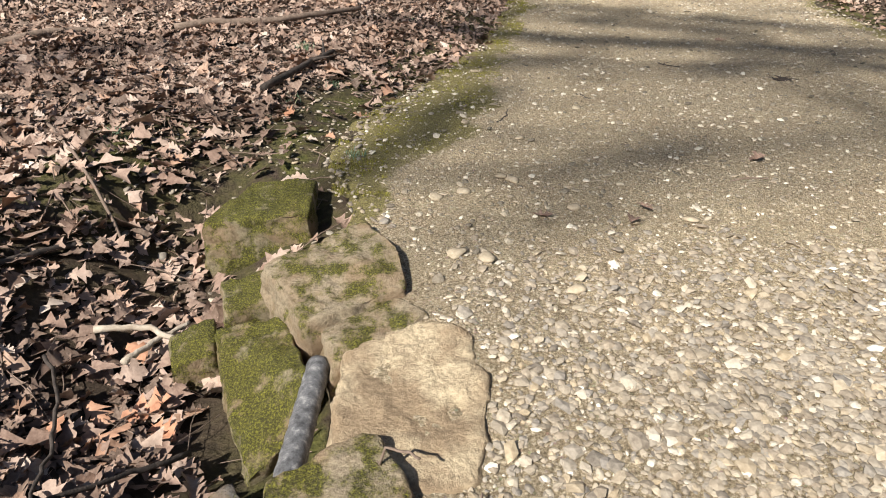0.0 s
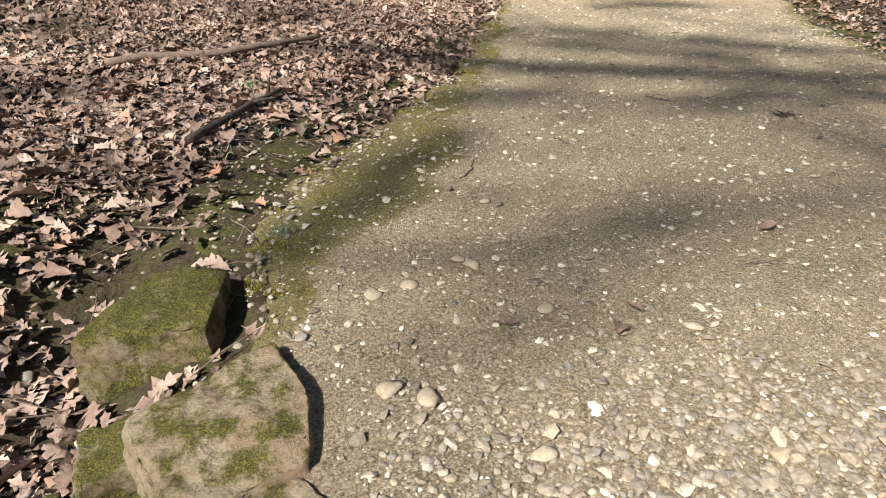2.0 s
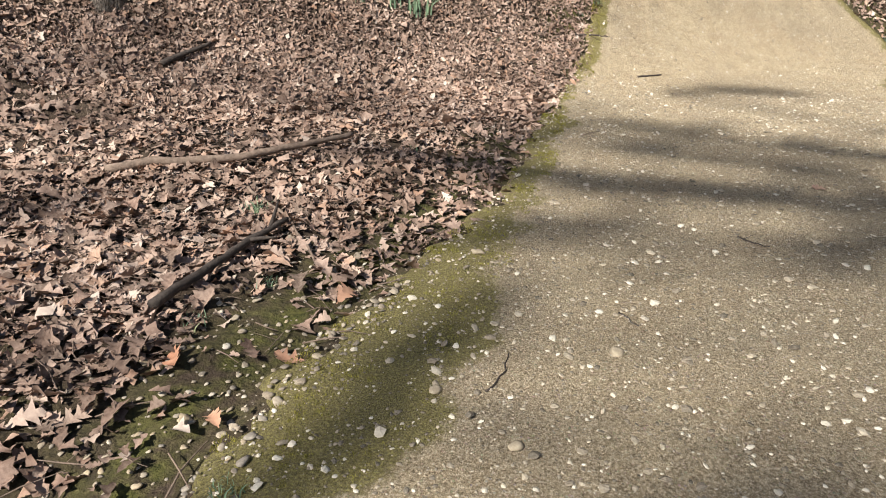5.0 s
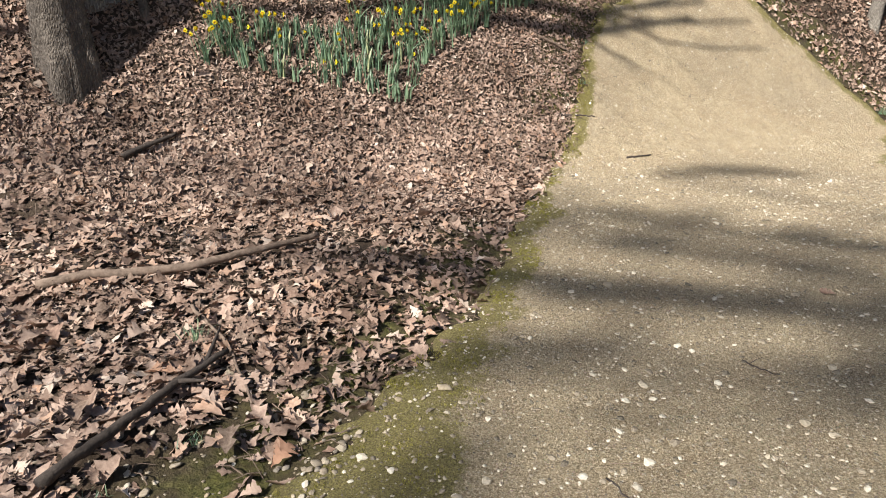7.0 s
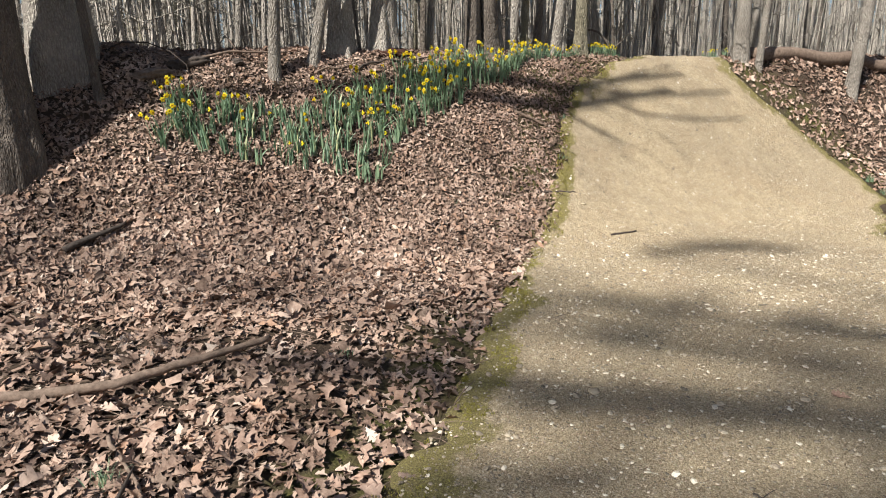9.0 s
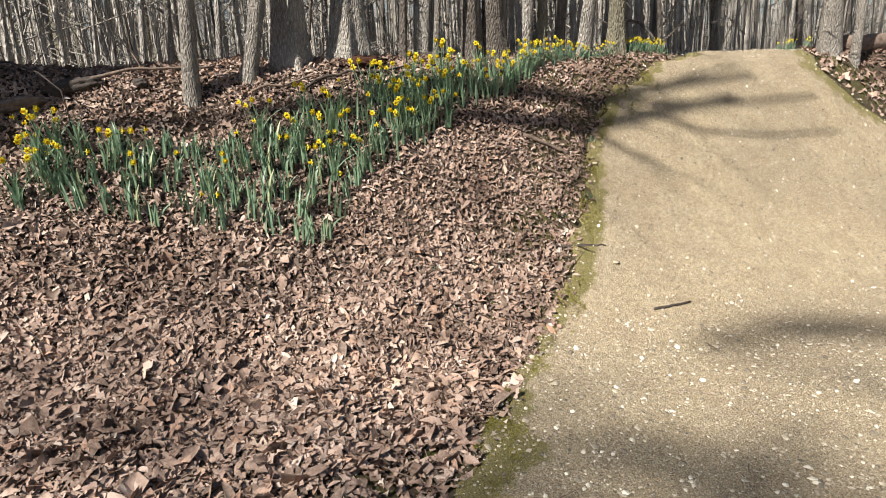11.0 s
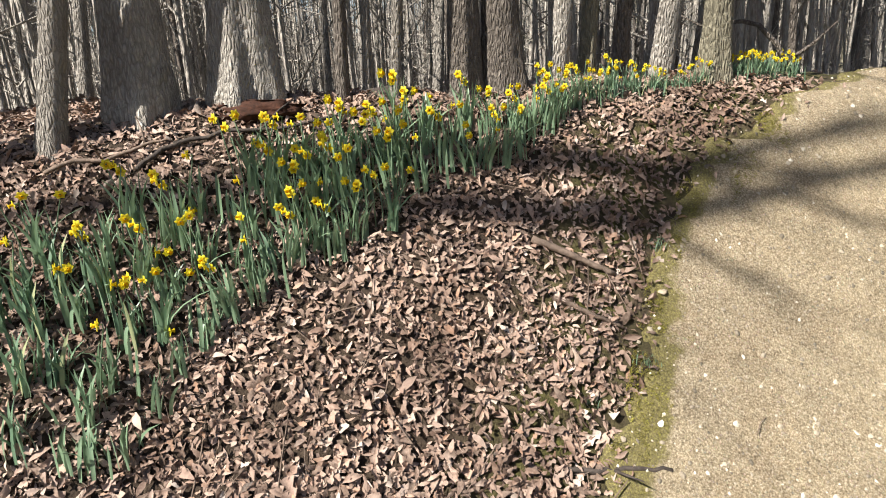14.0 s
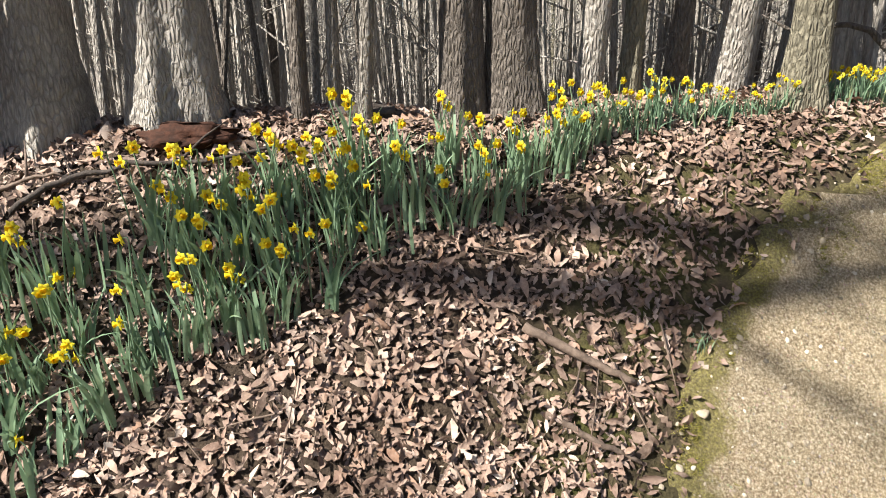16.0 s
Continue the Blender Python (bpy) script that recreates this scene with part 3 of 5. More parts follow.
plant_tree(-3.16, 7.13, 13, .19, M_DARKBARK, 1, "thick leafless tree with dark furrowed bark and flared roots", limbs=8, low=.6, flare=.4, sides=48, rings=90, flute=.05)
plant_tree(-3.1, 7.85, 14, .22, M_PALEBARK, 2, "very thick leafless tree with pale grey bark and spreading roots", limbs=8, low=.6, flare=.5, sides=48, rings=90)
plant_tree(-2.72, 7.68, 5, .04, M_DARKBARK, 3, "thin crooked dark sapling beside a thick tree", limbs=4, lean=(-.07, 0.02), flare=.3, sides=12)
plant_tree(-1.48, 8.56, 7, .058, M_BARK, 4, "slender leafless tree with mottled grey bark", limbs=5, lean=(.08, .02), flare=.35, sides=16)
plant_tree(-1.18, 8.88, 7, .06, M_BARK, 5, "slender leaning leafless tree with grey bark", limbs=5, lean=(.24, .05), flare=.4, sides=16)
plant_tree(-.97, 9.27, 13, .14, M_PALEBARK, 6, "thick leafless oak with shaded grey furrowed bark and flared base", limbs=7, low=.55, flare=.5, sides=48, rings=90)
plant_tree(-.54, 9.52, 13, .14, M_PALEBARK, 7, "thick leafless oak with pale sunlit furrowed bark and spreading roots", limbs=7, low=.55, flare=.5, sides=48, rings=90)
plant_tree(-.13, 9.75, 7, .036, M_DARKBARK, 8, "thin straight dark-barked young tree", limbs=4, lean=(.06, .0), flare=.3, sides=12)
plant_tree(-.03, 9.85, 7, .026, M_BARK, 9, "thin grey young tree behind the daffodils", limbs=4, lean=(.05, .01), flare=.3, sides=12)
plant_tree(.14, 9.8, 6, .028, M_BARK, 10, "thin grey young tree behind the daffodils", limbs=4, lean=(.1, .0), flare=.3, sides=12)
plant_tree(.44, 10.12, 11, .092, M_DARKBARK, 11, "dark shaded tree trunk standing close beside its twin", limbs=6, low=.55, flare=.35, sides=28, rings=60)
plant_tree(.63, 10.24, 11, .098, M_DARKBARK, 12, "dark rough-barked tree trunk with a knot and a flared foot", limbs=6, low=.55, flare=.6, sides=28, rings=60, lean=(-.01, 0))
plant_tree(.9, 10.5, 9, .06, M_PALEBARK, 13, "smooth pale grey young tree leaning over the daffodils", limbs=5, lean=(.09, .0), flare=.25, sides=16)
plant_tree(1.07, 10.66, 9, .048, M_OLIVEBARK, 14, "smooth olive-grey young tree", limbs=5, lean=(.04, .0), flare=.25, sides=16)
plant_tree(1.25, 10.95, 9, .055, M_DARKBARK, 31, "dark young tree behind the flower bank", limbs=5, lean=(.05, .0), flare=.25, sides=14)
plant_tree(1.48, 11.1, 10, .092, M_PALEBARK, 15, "pale grey leaning tree with peeling smooth bark", limbs=5, lean=(.13, .0), flare=.2, sides=20)
plant_tree(1.79, 10.75, 10, .078, M_OLIVEBARK, 16, "olive-grey lichened tree with a flared foot beside the path", limbs=6, low=.45, lean=(.02, .0), flare=.7, sides=24, rings=60)
plant_tree(4.25, 11.95, 10, .1, M_BARK, 17, "grey-brown leafless tree beside the path", limbs=6, flare=.4, sides=20)
plant_tree(4.5, 11.9, 6, .05, M_BARK, 18, "slim grey young tree growing beside a thicker one", limbs=5, lean=(.06, 0), flare=.3, sides=14)
plant_tree(6.15, 12.5, 8, .09, M_BARK, 19, "grey leafless tree leaning beside a fallen log", limbs=6, lean=(.1, .0), flare=.3, sides=18)

# trees beside and behind the walker
for k, (x, y, h, r) in enumerate([ (8.5, 3.0, 14, .2), (9.5, 8.5, 14, .2), (6.5, -4.0, 14, .2)]):
    plant_tree(x, y, h, r, M_BARK, 60 + k, "tall leafless tree with grey bark beside the path", limbs=20 if h > 20 else 3, low=.5 if h > 20 else .9, sides=16, rings=26, twig=8)

# an added, unseen leaning tree: its two long limbs throw shadow bands over the path
def up_sun(k, g):
    return tuple(np.array(g) - k * np.array(SUN_WAY))


band_shade_tree = new("tree", None)
shade1 = [(-5.6, 5.9, 1.5), (-4.3, 6.65, 1.65), (-3.2, 7.3, 1.75), (-2.24, 7.93, 1.78), (-1.09, 8.65, 1.89), (-.2, 9.15, 1.95), (.6, 9.64, 1.95), (1.16, 9.89, 1.89), (1.52, 10.04, 1.83), (2.1, 10.42, 1.92), (3.2, 11.1, 2.0)]
shade2 = [(-1.09, 8.65, 1.85), (-.5, 8.95, 1.8), (.3, 9.31, 1.76), (.85, 9.57, 1.73), (1.4, 9.79, 1.62), (2.1, 10.24, 1.7), (3, 10.85, 1.75)]
fork1 = [up_sun(6.6 + .3 * k, q) for k, q in enumerate(shade1)]
fork2 = [up_sun(7.8 + .3 * k, q) for k, q in enumerate(shade2)]
foot = fork1[0]
solid("trunk", *tube([(foot[0] - .3, foot[1] - .2, -.3), (foot[0] - .28, foot[1] - .18, .4), (foot[0] - .2, foot[1] - .12, 4), (foot[0] - .05, foot[1], foot[2] - 1), foot, (foot[0], foot[1], foot[2] + 2)], [.17, .13, .12, .11, .1, .05], 14, .03, 2), M_BARK, band_shade_tree)
solid("limb", *tube(fork1, [.09, .05, .045, .04, .04, .05, .07, .08, .07, .05, .03], 8), M_BARK, band_shade_tree)
solid("limb", *tube(fork2, [.03, .03, .055, .085, .085, .06, .035], 8), M_BARK, band_shade_tree)
for start, k0, shade, r0 in [(fork1[8], 9.1, [(2.08, 10.31, 1.79), (2.6, 10.57, 1.71), (3.15, 10.86, 1.7), (3.9, 11.3, 1.75)], .032), (fork2[4], 9.1, [(1.76, 9.82, 1.4), (2.03, 9.9, 1.28), (2.18, 9.84, 1.13)], .022),
                             (fork1[8], 9.2, [(1.9, 10.15, 1.75), (2.5, 10.3, 1.55), (3.2, 10.6, 1.45), (4.0, 11.0, 1.5)], .028), (fork2[3], 8.9, [(1.5, 9.95, 1.75), (2.2, 10.5, 1.9), (3.1, 11.2, 2.05)], .026)]:
    solid("limb", *tube([start, *[up_sun(k0 + .1 * k, q) for k, q in enumerate(shade)]], np.linspace(r0 * 1.2, r0 * .6, len(shade) + 1), 7, .05, 3), M_BARK, band_shade_tree)
g = np.random.default_rng(77)
bits = []
for k in range(9):
    p = np.array((fork1[5:], fork2)[k % 2][2 + k % 3])
    bits.append(tube(limb_curve(p, (g.normal(.5, .4), g.normal(-.3, .4), g.normal(-.1, .3)), g.uniform(.8, 1.8), 6, g), np.linspace(.02, .004, 7), 4, cap=False))
tagged(solid("twigs", *join_shapes(bits), M_BARK, band_shade_tree), kind="stuff")
tagged(band_shade_tree, "unseen leafless tree added to throw shadow bands over bank and path", "tree", "trees of the wood")

# an added, unseen tall tree behind the walker; high limbs placed up-sun dapple the path
dapple_tree = new("tree", None)
DAPPLES = [([(-.51, 2.57), (-.25, 2.82), (0, 3.42), (.44, 4.24)], .15), ([(.55, 4.83), (.97, 4.97), (1.4, 5.21)], .13), ([(1.33, 3.18), (.93, 2.79), (.74, 2.58)], .06), ([(.34, 2.52), (.58, 2.31), (.8, 2.2)], .05),
           ([(2.5, 8.6), (3.1, 8.8), (3.8, 8.7)], .17), ([(1.5, 7.3), (2.0, 7.05), (2.5, 7.4)], .14), ([(2.05, 5.6), (2.7, 6.1), (3.1, 6.15)], .1), ([(2.0, 4.7), (2.4, 4.9), (2.9, 5.1)], .1),
           ([(.1, 2.0), (.45, 1.98), (.85, 2.44)], .06), ([(-2.5, 4.1), (-2.16, 4.7), (-1.6, 4.95)], .13), ([(-3.56, 6.5), (-3.1, 6.75), (-2.4, 7.1)], .1), ([(.25, 4.8), (.66, 4.97)], .08), ([(1.5, 6.6), (1.96, 6.75), (2.3, 6.6)], .09), ([(.35, 6.3), (.75, 6.75), (1.15, 7.0)], .12), ([(.9, 7.5), (1.15, 7.7), (1.6, 7.8)], .07)]
g = np.random.default_rng(17)
for _ in range(16):
    x, y, a, L = g.uniform(-3, 4.2), g.uniform(2.5, 8.3), g.normal(.5, .5), g.uniform(.4, .9)
    DAPPLES.append(([(x - L * math.cos(a), y - L * math.sin(a)), (x + g.normal(0, .1), y), (x + L * math.cos(a), y + L * math.sin(a))], g.uniform(.03, .06)))
joint = (-12.2, -22.3, 27.0)
solid("trunk", *tube([(-12, -22.5, -.6), (-12, -22.5, .5), (-12.1, -22.4, 10), (-12.2, -22.3, 20), joint, (-12.1, -22.0, 32)], [.5, .36, .32, .26, .2, .06], 16, .03, 4), M_BARK, dapple_tree)
for reach, r in DAPPLES:
    pts = [up_sun(30 + .15 * k, (*q, .06)) for k, q in enumerate(reach)]
    mid = tuple((np.array(joint) * .5 + np.array(pts[0]) * .5) + (0, 0, 2.5))
    rr = [.1, .05, .04, r * .55, *[r * .85] * (len(pts) - 2), r * .4]
    near0 = tuple(np.array(pts[0]) + (np.array(pts[0]) - np.array(pts[1])) * .6)
    solid("limb", *tube([joint, mid, near0, *pts], rr, 7, .06, 5), M_BARK, dapple_tree)
tagged(dapple_tree, "unseen very tall leafless tree added behind the path to dapple it with shade", "tree", "trees of the wood")

shrub = new("crooked_shrub", None)
solid("stem", *tube([(2.28, 11.1, 2.1), (2.27, 11.08, 2.4), (2.26, 11.1, 2.75), (2.2, 11.15, 3.4), (2.3, 11.2, 4.2)], [.03, .025, .02, .014, .006], 8), M_DARKBARK, shrub)
solid("arching_limb", *tube([(2.26, 11.06, 2.28), (2.18, 11.05, 2.45), (2.07, 11.05, 2.57), (1.98, 11.05, 2.6), (1.88, 11.05, 2.6), (1.76, 11.05, 2.58), (1.62, 11.04, 2.66)], [.018, .017, .015, .013, .012, .009, .004], 7), M_DARKBARK, shrub)
solid("side_limb", *tube([(2.27, 11.08, 2.37), (2.32, 11.07, 2.4), (2.38, 11.05, 2.45), (2.48, 11.0, 2.56)], [.014, .012, .009, .004], 7), M_DARKBARK, shrub)
tagged(shrub, "crooked dark bare shrub with an arching limb", "shrub")
arch = solid("bramble_arch", *tube([(-2.95, 8.05, 1.9), (-2.88, 8.05, 2.19), (-2.78, 8.05, 2.27), (-2.67, 8.05, 2.31), (-2.44, 8.05, 2.3), (-2.24, 8.05, 2.22), (-2.1, 8.05, 2.1), (-2.05, 8.03, 1.84)], [.008, .008, .008, .007, .007, .006, .005, .004], 6), M_DARKSTICK)
tagged(arch, "thin dark bramble stem arching to the ground", "bramble")

# the wood beyond
kinds = []
for k, (h, r, m, ln) in enumerate([(11, .09, M_BARK, (.02, 0)), (12, .13, M_PALEBARK, (-.02, .02)), (9, .05, M_BARK, (.05, .0)), (10, .07, M_DARKBARK, (-.04, 0)),
                                   (6, .028, M_BARK, (.07, .03)), (7, .035, M_PALEBARK, (-.06, 0)), (12, .11, M_OLIVEBARK, (.01, .03)), (5, .02, M_DARKBARK, (.1, 0))]):
    t = bare_tree(h, r, m, 200 + k, lean=ln, flare=.35, limbs=6 if r > .04 else 5, low=.14 if r < .06 else .3, sides=10, rings=14, twig=2)
    kinds.append(t)
words = ["leafless grey-barked woodland tree", "stout pale-barked leafless woodland tree", "slim grey leafless woodland tree", "dark-barked slim woodland tree",
         "thin bare grey sapling", "thin bare pale sapling", "leafless woodland tree with olive-grey bark", "thin dark bare sapling"]
spots = []
taken = [(-3.1, 7), (-.86, 9.25), (-.47, 9.5), (.5, 10.1), (1.8, 10.75), (4.3, 11.9)]
while len(spots) < 262:
    u = rng.uniform(0, 1) ** 1.8
    y = 10.4 + 34 * u
    x = rng.uniform(-1, 1) * (6 + 0.9 * (y - 8)) + 0.5
    if y - .55 * x < 10.2 or float(inside_path(x, y)) > -0.7:
        continue
    if any(math.hypot(x - a, y - b) < (0.3 if y < 16 else 0.6) for a, b in taken):
        continue
    taken.append((x, y))
    spots.append((x, y))
for k, (x, y) in enumerate(spots):
    kind = int(rng.integers(0, 8)) if y > 14 else int(rng.choice([2, 4, 5, 7, 4, 7, 5]))
    m = pose(x, y, float(land(x, y)) - 0.05, rng.uniform(-3, 3), rng.uniform(-3, 3), rng.uniform(0, 360))
    if k < len(kinds):
        kind = k
        kinds[k].matrix_basis = m
        tagged(kinds[k], words[k], "tree", "trees of the wood")
    else:
        copy_thing(kinds[kind], m)

# woods too far to count
bits = []
for k in range(4700):
    d = rng.uniform(30, 85) if k > 2200 else 4 + 26 * rng.uniform() ** .8
    a = rng.uniform(-1.25, 1.1)
    x, y = -d * math.sin(a) * 1.05, 8 + d * math.cos(a)
    if y - .55 * x < 11 or (k < 2201 and float(inside_path(x, y)) > -.8):
        continue
    z = float(base_land(np.float64(x), np.float64(y)))
    r, h = rng.uniform(0.04, 0.16) if k > 2200 else rng.uniform(.01, .045), rng.uniform(6, 13) if k > 2200 else rng.uniform(3, 8)
    lx2, ly2 = rng.normal(0, 0.06, 2)
    bits.append(tube([(x, y, z - .2), (x + lx2 * h * .5, y + ly2 * h * .5, z + h * .5), (x + lx2 * h, y, z + h)], [r, r * .7, r * .15], 4, cap=False))
    for _ in range(4):
        q = rng.uniform(.1, .95) * h
        w = rng.normal(0, 1, 3) * (1.1, 1.1, .3) + (0, 0, .7)
        bits.append(tube([(x, y, z + q), tuple(np.array((x, y, z + q)) + w * rng.uniform(.6, 1.5))], [r * .35, r * .08], 3, cap=False))
# unseen ring of stems beside and behind, added to cut the low skylight
for k in range(1500):
    a, d = rng.uniform(math.radians(-205), math.radians(25)), rng.uniform(17, 45)
    if a < math.radians(-80) and d < 32:
        continue
    x, y = 1.0 + d * math.cos(a), 4.0 + d * math.sin(a)
    if -5 < x < 8 and y < 0:
        continue
    z = float(base_land(np.float64(x), np.float64(y)))
    r, h = rng.uniform(.05, .2), rng.uniform(7, 12)
    lx2, ly2 = rng.normal(0, 0.05, 2)
    bits.append(tube([(x, y, z - .3), (x + lx2 * h * .5, y + ly2 * h * .5, z + h * .5), (x + lx2 * h, y, z + h)], [r, r * .7, r * .15], 5, cap=False))
    for _ in range(7):
        q = rng.uniform(.2, .95) * h
        w = rng.normal(0, 1, 3) * (1.1, 1.1, .3) + (0, 0, .7)
        bits.append(tube([(x, y, z + q), tuple(np.array((x, y, z + q)) + w * rng.uniform(.8, 2.0))], [r * .35, r * .08], 3, cap=False))
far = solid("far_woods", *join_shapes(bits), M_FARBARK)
tagged(far, "dense distant leafless woodland, with an unseen ring added to block low skylight", "woods", kind="stuff")

# fallen log on the far side of the path
g = np.random.default_rng(5)
pts = [(4.35 + 4.2 * t, 12.15 + 1.75 * t, float(land(4.35 + 4.2 * t, 12.15 + 1.75 * t)) + .07 + .02 * math.sin(5 * t)) for t in np.linspace(0, 1, 16)]
log = solid("fallen_log", *tube(pts, .105 + .012 * np.sin(np.arange(16) * 1.3), 14, .03, 3), M_STICK)
tagged(log, "long fallen log with weathered brown bark on the leaves", "log")


# ---- branches lying about ----
def lying(name, spots_xy, r0, r1, mat, label, lift=0.0, fork=None, category="branch"):
    P = np.array(spots_xy, float)
    u = np.linspace(0, len(P) - 1, 6 * (len(P) - 1) + 1)
    X, Y = np.interp(u, np.arange(len(P)), P[:, 0]), np.interp(u, np.arange(len(P)), P[:, 1])
    g = np.random.default_rng(len(P) * 7 + int(abs(P[0, 0]) * 100))
    X, Y = X + g.normal(0, .004, len(X)), Y + g.normal(0, .004, len(Y))
    d = inside_path(X, Y)
    Zl = np.where(d > 0, path_top(X, Y), land(X, Y, d) + 0.012)
    Z = np.maximum(Zl, np.interp(u, (u[0], u[-1]), (Zl[0], Zl[-1]))) + r0 * 0.7 + lift
    pcs = [tube(np.stack([X, Y, Z], 1), np.linspace(r0, r1, len(X)), 8, .1, 1)]
    for f in fork or []:
        k = int(f[0] * (len(X) - 1))
        pcs.append(tube([(X[k], Y[k], Z[k]), (X[k] + f[1] * .5, Y[k] + f[2] * .55, Z[k] + f[3] * .6), (X[k] + f[1], Y[k] + f[2], Z[k] + f[3])], [r0 * .55, r0 * .4, r0 * .15], 6))
    ob = solid(name, *join_shapes(pcs), mat)
    return tagged(ob, label, category, "fallen sticks")


lying("dark_stick", [(-1.06, 3.6), (-.98, 3.85), (-.88, 4.2), (-.78, 4.46)], .024, .014, M_DARKSTICK, "dark forked stick lying on the leaf litter", .03, fork=[(.7, .16, -.05, .04), (.85, -.05, .3, .05)])
lying("thin_stick", [(-1.16, 4.9), (-.85, 4.6), (-.56, 4.18)], .011, .006, M_STICK, "thin grey stick crossing a darker one", .015)
lying("branch", [(-2.1, 5.0), (-1.36, 5.3), (-1.05, 5.62), (-.75, 5.9)], .03, .02, M_STICK, "brown fallen branch lying in dead leaves", .025)
lying("branch", [(-3.3, 4.45), (-2.9, 4.75), (-2.5, 5.0)], .03, .018, M_STICK, "grey-brown fallen branch in dead leaves")
lying("branch", [(-2.56, 6.72), (-2.42, 6.86), (-2.25, 7.04)], .028, .014, M_DARKSTICK, "short dark branch lying on the slope", .03)
lying("thin_stick", [(-1.95, 2.94), (-1.6, 2.5), (-1.25, 2.1)], .009, .006, M_STICK, "thin curved dry twig", .02)
lying("root", [(-1.14, 1.62), (-.98, 1.66), (-.85, 1.6), (-.78, 1.55)], .012, .008, M_PALESTICK, "pale bare root in the gully", .05)
lying("thin_stick", [(-1.0, 1.5), (-.95, 1.62), (-.87, 1.72)], .012, .007, M_PALESTICK, "pale broken stick in the gully", .06)
lying("thin_stick", [(-.66, 1.12), (-.75, .98), (-.86, .82)], .008, .005, M_DARKSTICK, "thin dark stick in the gully", .05)
lying("thin_stick", [(-1.2, 1.45), (-1.0, 1.2), (-.9, .98), (-.82, .8)], .006, .004, M_DARKSTICK, "thin arching bramble stem over dead leaves", .07)
lying("thin_stick", [(-1.5, 1.75), (-1.42, 1.9), (-1.36, 2.0)], .014, .01, M_DARKSTICK, "short dark stick in dead leaves")
lying("thin_stick", [(-2.0, 1.5), (-1.75, 1.62), (-1.55, 1.66)], .025, .018, M_DARKSTICK, "dark rotting branch at the edge of the gully")
lying("wood_chip", [(-.275, 1.3), (-.23, 1.34), (-.17, 1.385)], .011, .007, M_PALESTICK, "pale splinter of wood lying on the stones", .05)
lying("thin_stick", [(-.27, .92), (-.2, .87), (-.13, .89), (-.04, .86)], .004, .003, M_STICK, "thin twig lying across a flat stone", .085)
lying("twig", [(1.83, 8.64), (1.95, 8.7), (2.12, 8.8)], .011, .008, M_DARKSTICK, "dark twig lying on the path")
lying("twig", [(1.1, 8.9), (1.3, 8.98), (1.54, 9.06)], .014, .008, M_DARKSTICK, "dark crooked stick at the edge of the path", -.012, fork=[(.5, .12, -.08, .02)])
lying("twig", [(1.66, 4.82), (1.71, 4.74), (1.78, 4.68)], .005, .003, M_DARKSTICK, "thin twig lying on the path", fork=[(.3, .08, .05, .01)])
lying("twig", [(.86, 3.9), (.92, 3.8)], .004, .003, M_DARKSTICK, "thin twig lying on the path")
lying("twig", [(.3, 3.3), (.36, 3.42), (.38, 3.55)], .004, .002, M_DARKSTICK, "thin twig lying on the path")
lying("branch", [(.9, 9.5), (1.1, 9.52), (1.28, 9.56)], .018, .012, M_STICK, "grey-brown branch half buried in leaves on the bank")
lying("branch", [(1.02, 9.36), (1.18, 9.38), (1.32, 9.42)], .013, .008, M_STICK, "thin branch half buried in leaves on the bank")
lying("branch", [(-.75, 8.9), (-.6, 9.1), (-.2, 9.35), (.1, 9.65)], .012, .006, M_DARKSTICK, "long dark fallen branch behind the daffodils", .02, [(.3, -.2, .1, .12), (.6, .12, .15, .14)])
lying("branch", [(-1.1, 8.75), (-.8, 8.95), (-.65, 9.05)], .01, .005, M_STICK, "tangled fallen branch below thick trees", .03, [(.4, .1, -.15, .1), (.7, -.12, .1, .12)])
lying("branch", [(-2.2, 8.2), (-1.8, 8.5), (-1.4, 8.8)], .014, .007, M_STICK, "pale fallen branch below the trees", .05, [(.5, -.2, .1, .2)])

# rotten stump with a hollow between the thick trees and the flowers
hollow = bmesh.new()
bmesh.ops.create_icosphere(hollow, subdivisions=4, radius=1)
for v in hollow.verts:
    n = noise.fractal(v.co * 2.2, 1.0, 2.0, 4)
    v.co *= 1 + 0.28 * n
    v.co = Vector((v.co.x * .2, v.co.y * .075, v.co.z * .05))
    if v.co.z > 0.0 and v.co.y < 0:
        v.co.y += .03
stump = tagged(part("rotten_log", hollow, M_ROT), "crumbling reddish-brown rotten log below a thick oak", "log")
stump.matrix_basis = pose(-.4, 9.36, float(land(-.4, 9.36)) + .04, 8, 0, 24)
slab = bmesh.new()
bmesh.ops.create_icosphere(slab, subdivisions=4, radius=1)
for v in slab.verts:
    v.co *= 1 + 0.2 * noise.fractal(v.co * 2.5 + Vector((4, 1, 2)), 1.0, 2.0, 4)
    v.co = Vector((v.co.x * .17, v.co.y * .05, v.co.z * .04))
stump2 = tagged(part("rotten_log", slab, M_DARKSTICK), "dark rotten log lying behind the daffodils", "log")
stump2.matrix_basis = pose(.1, 9.86, float(land(.1, 9.86)) + .03, 0, 0, 25)

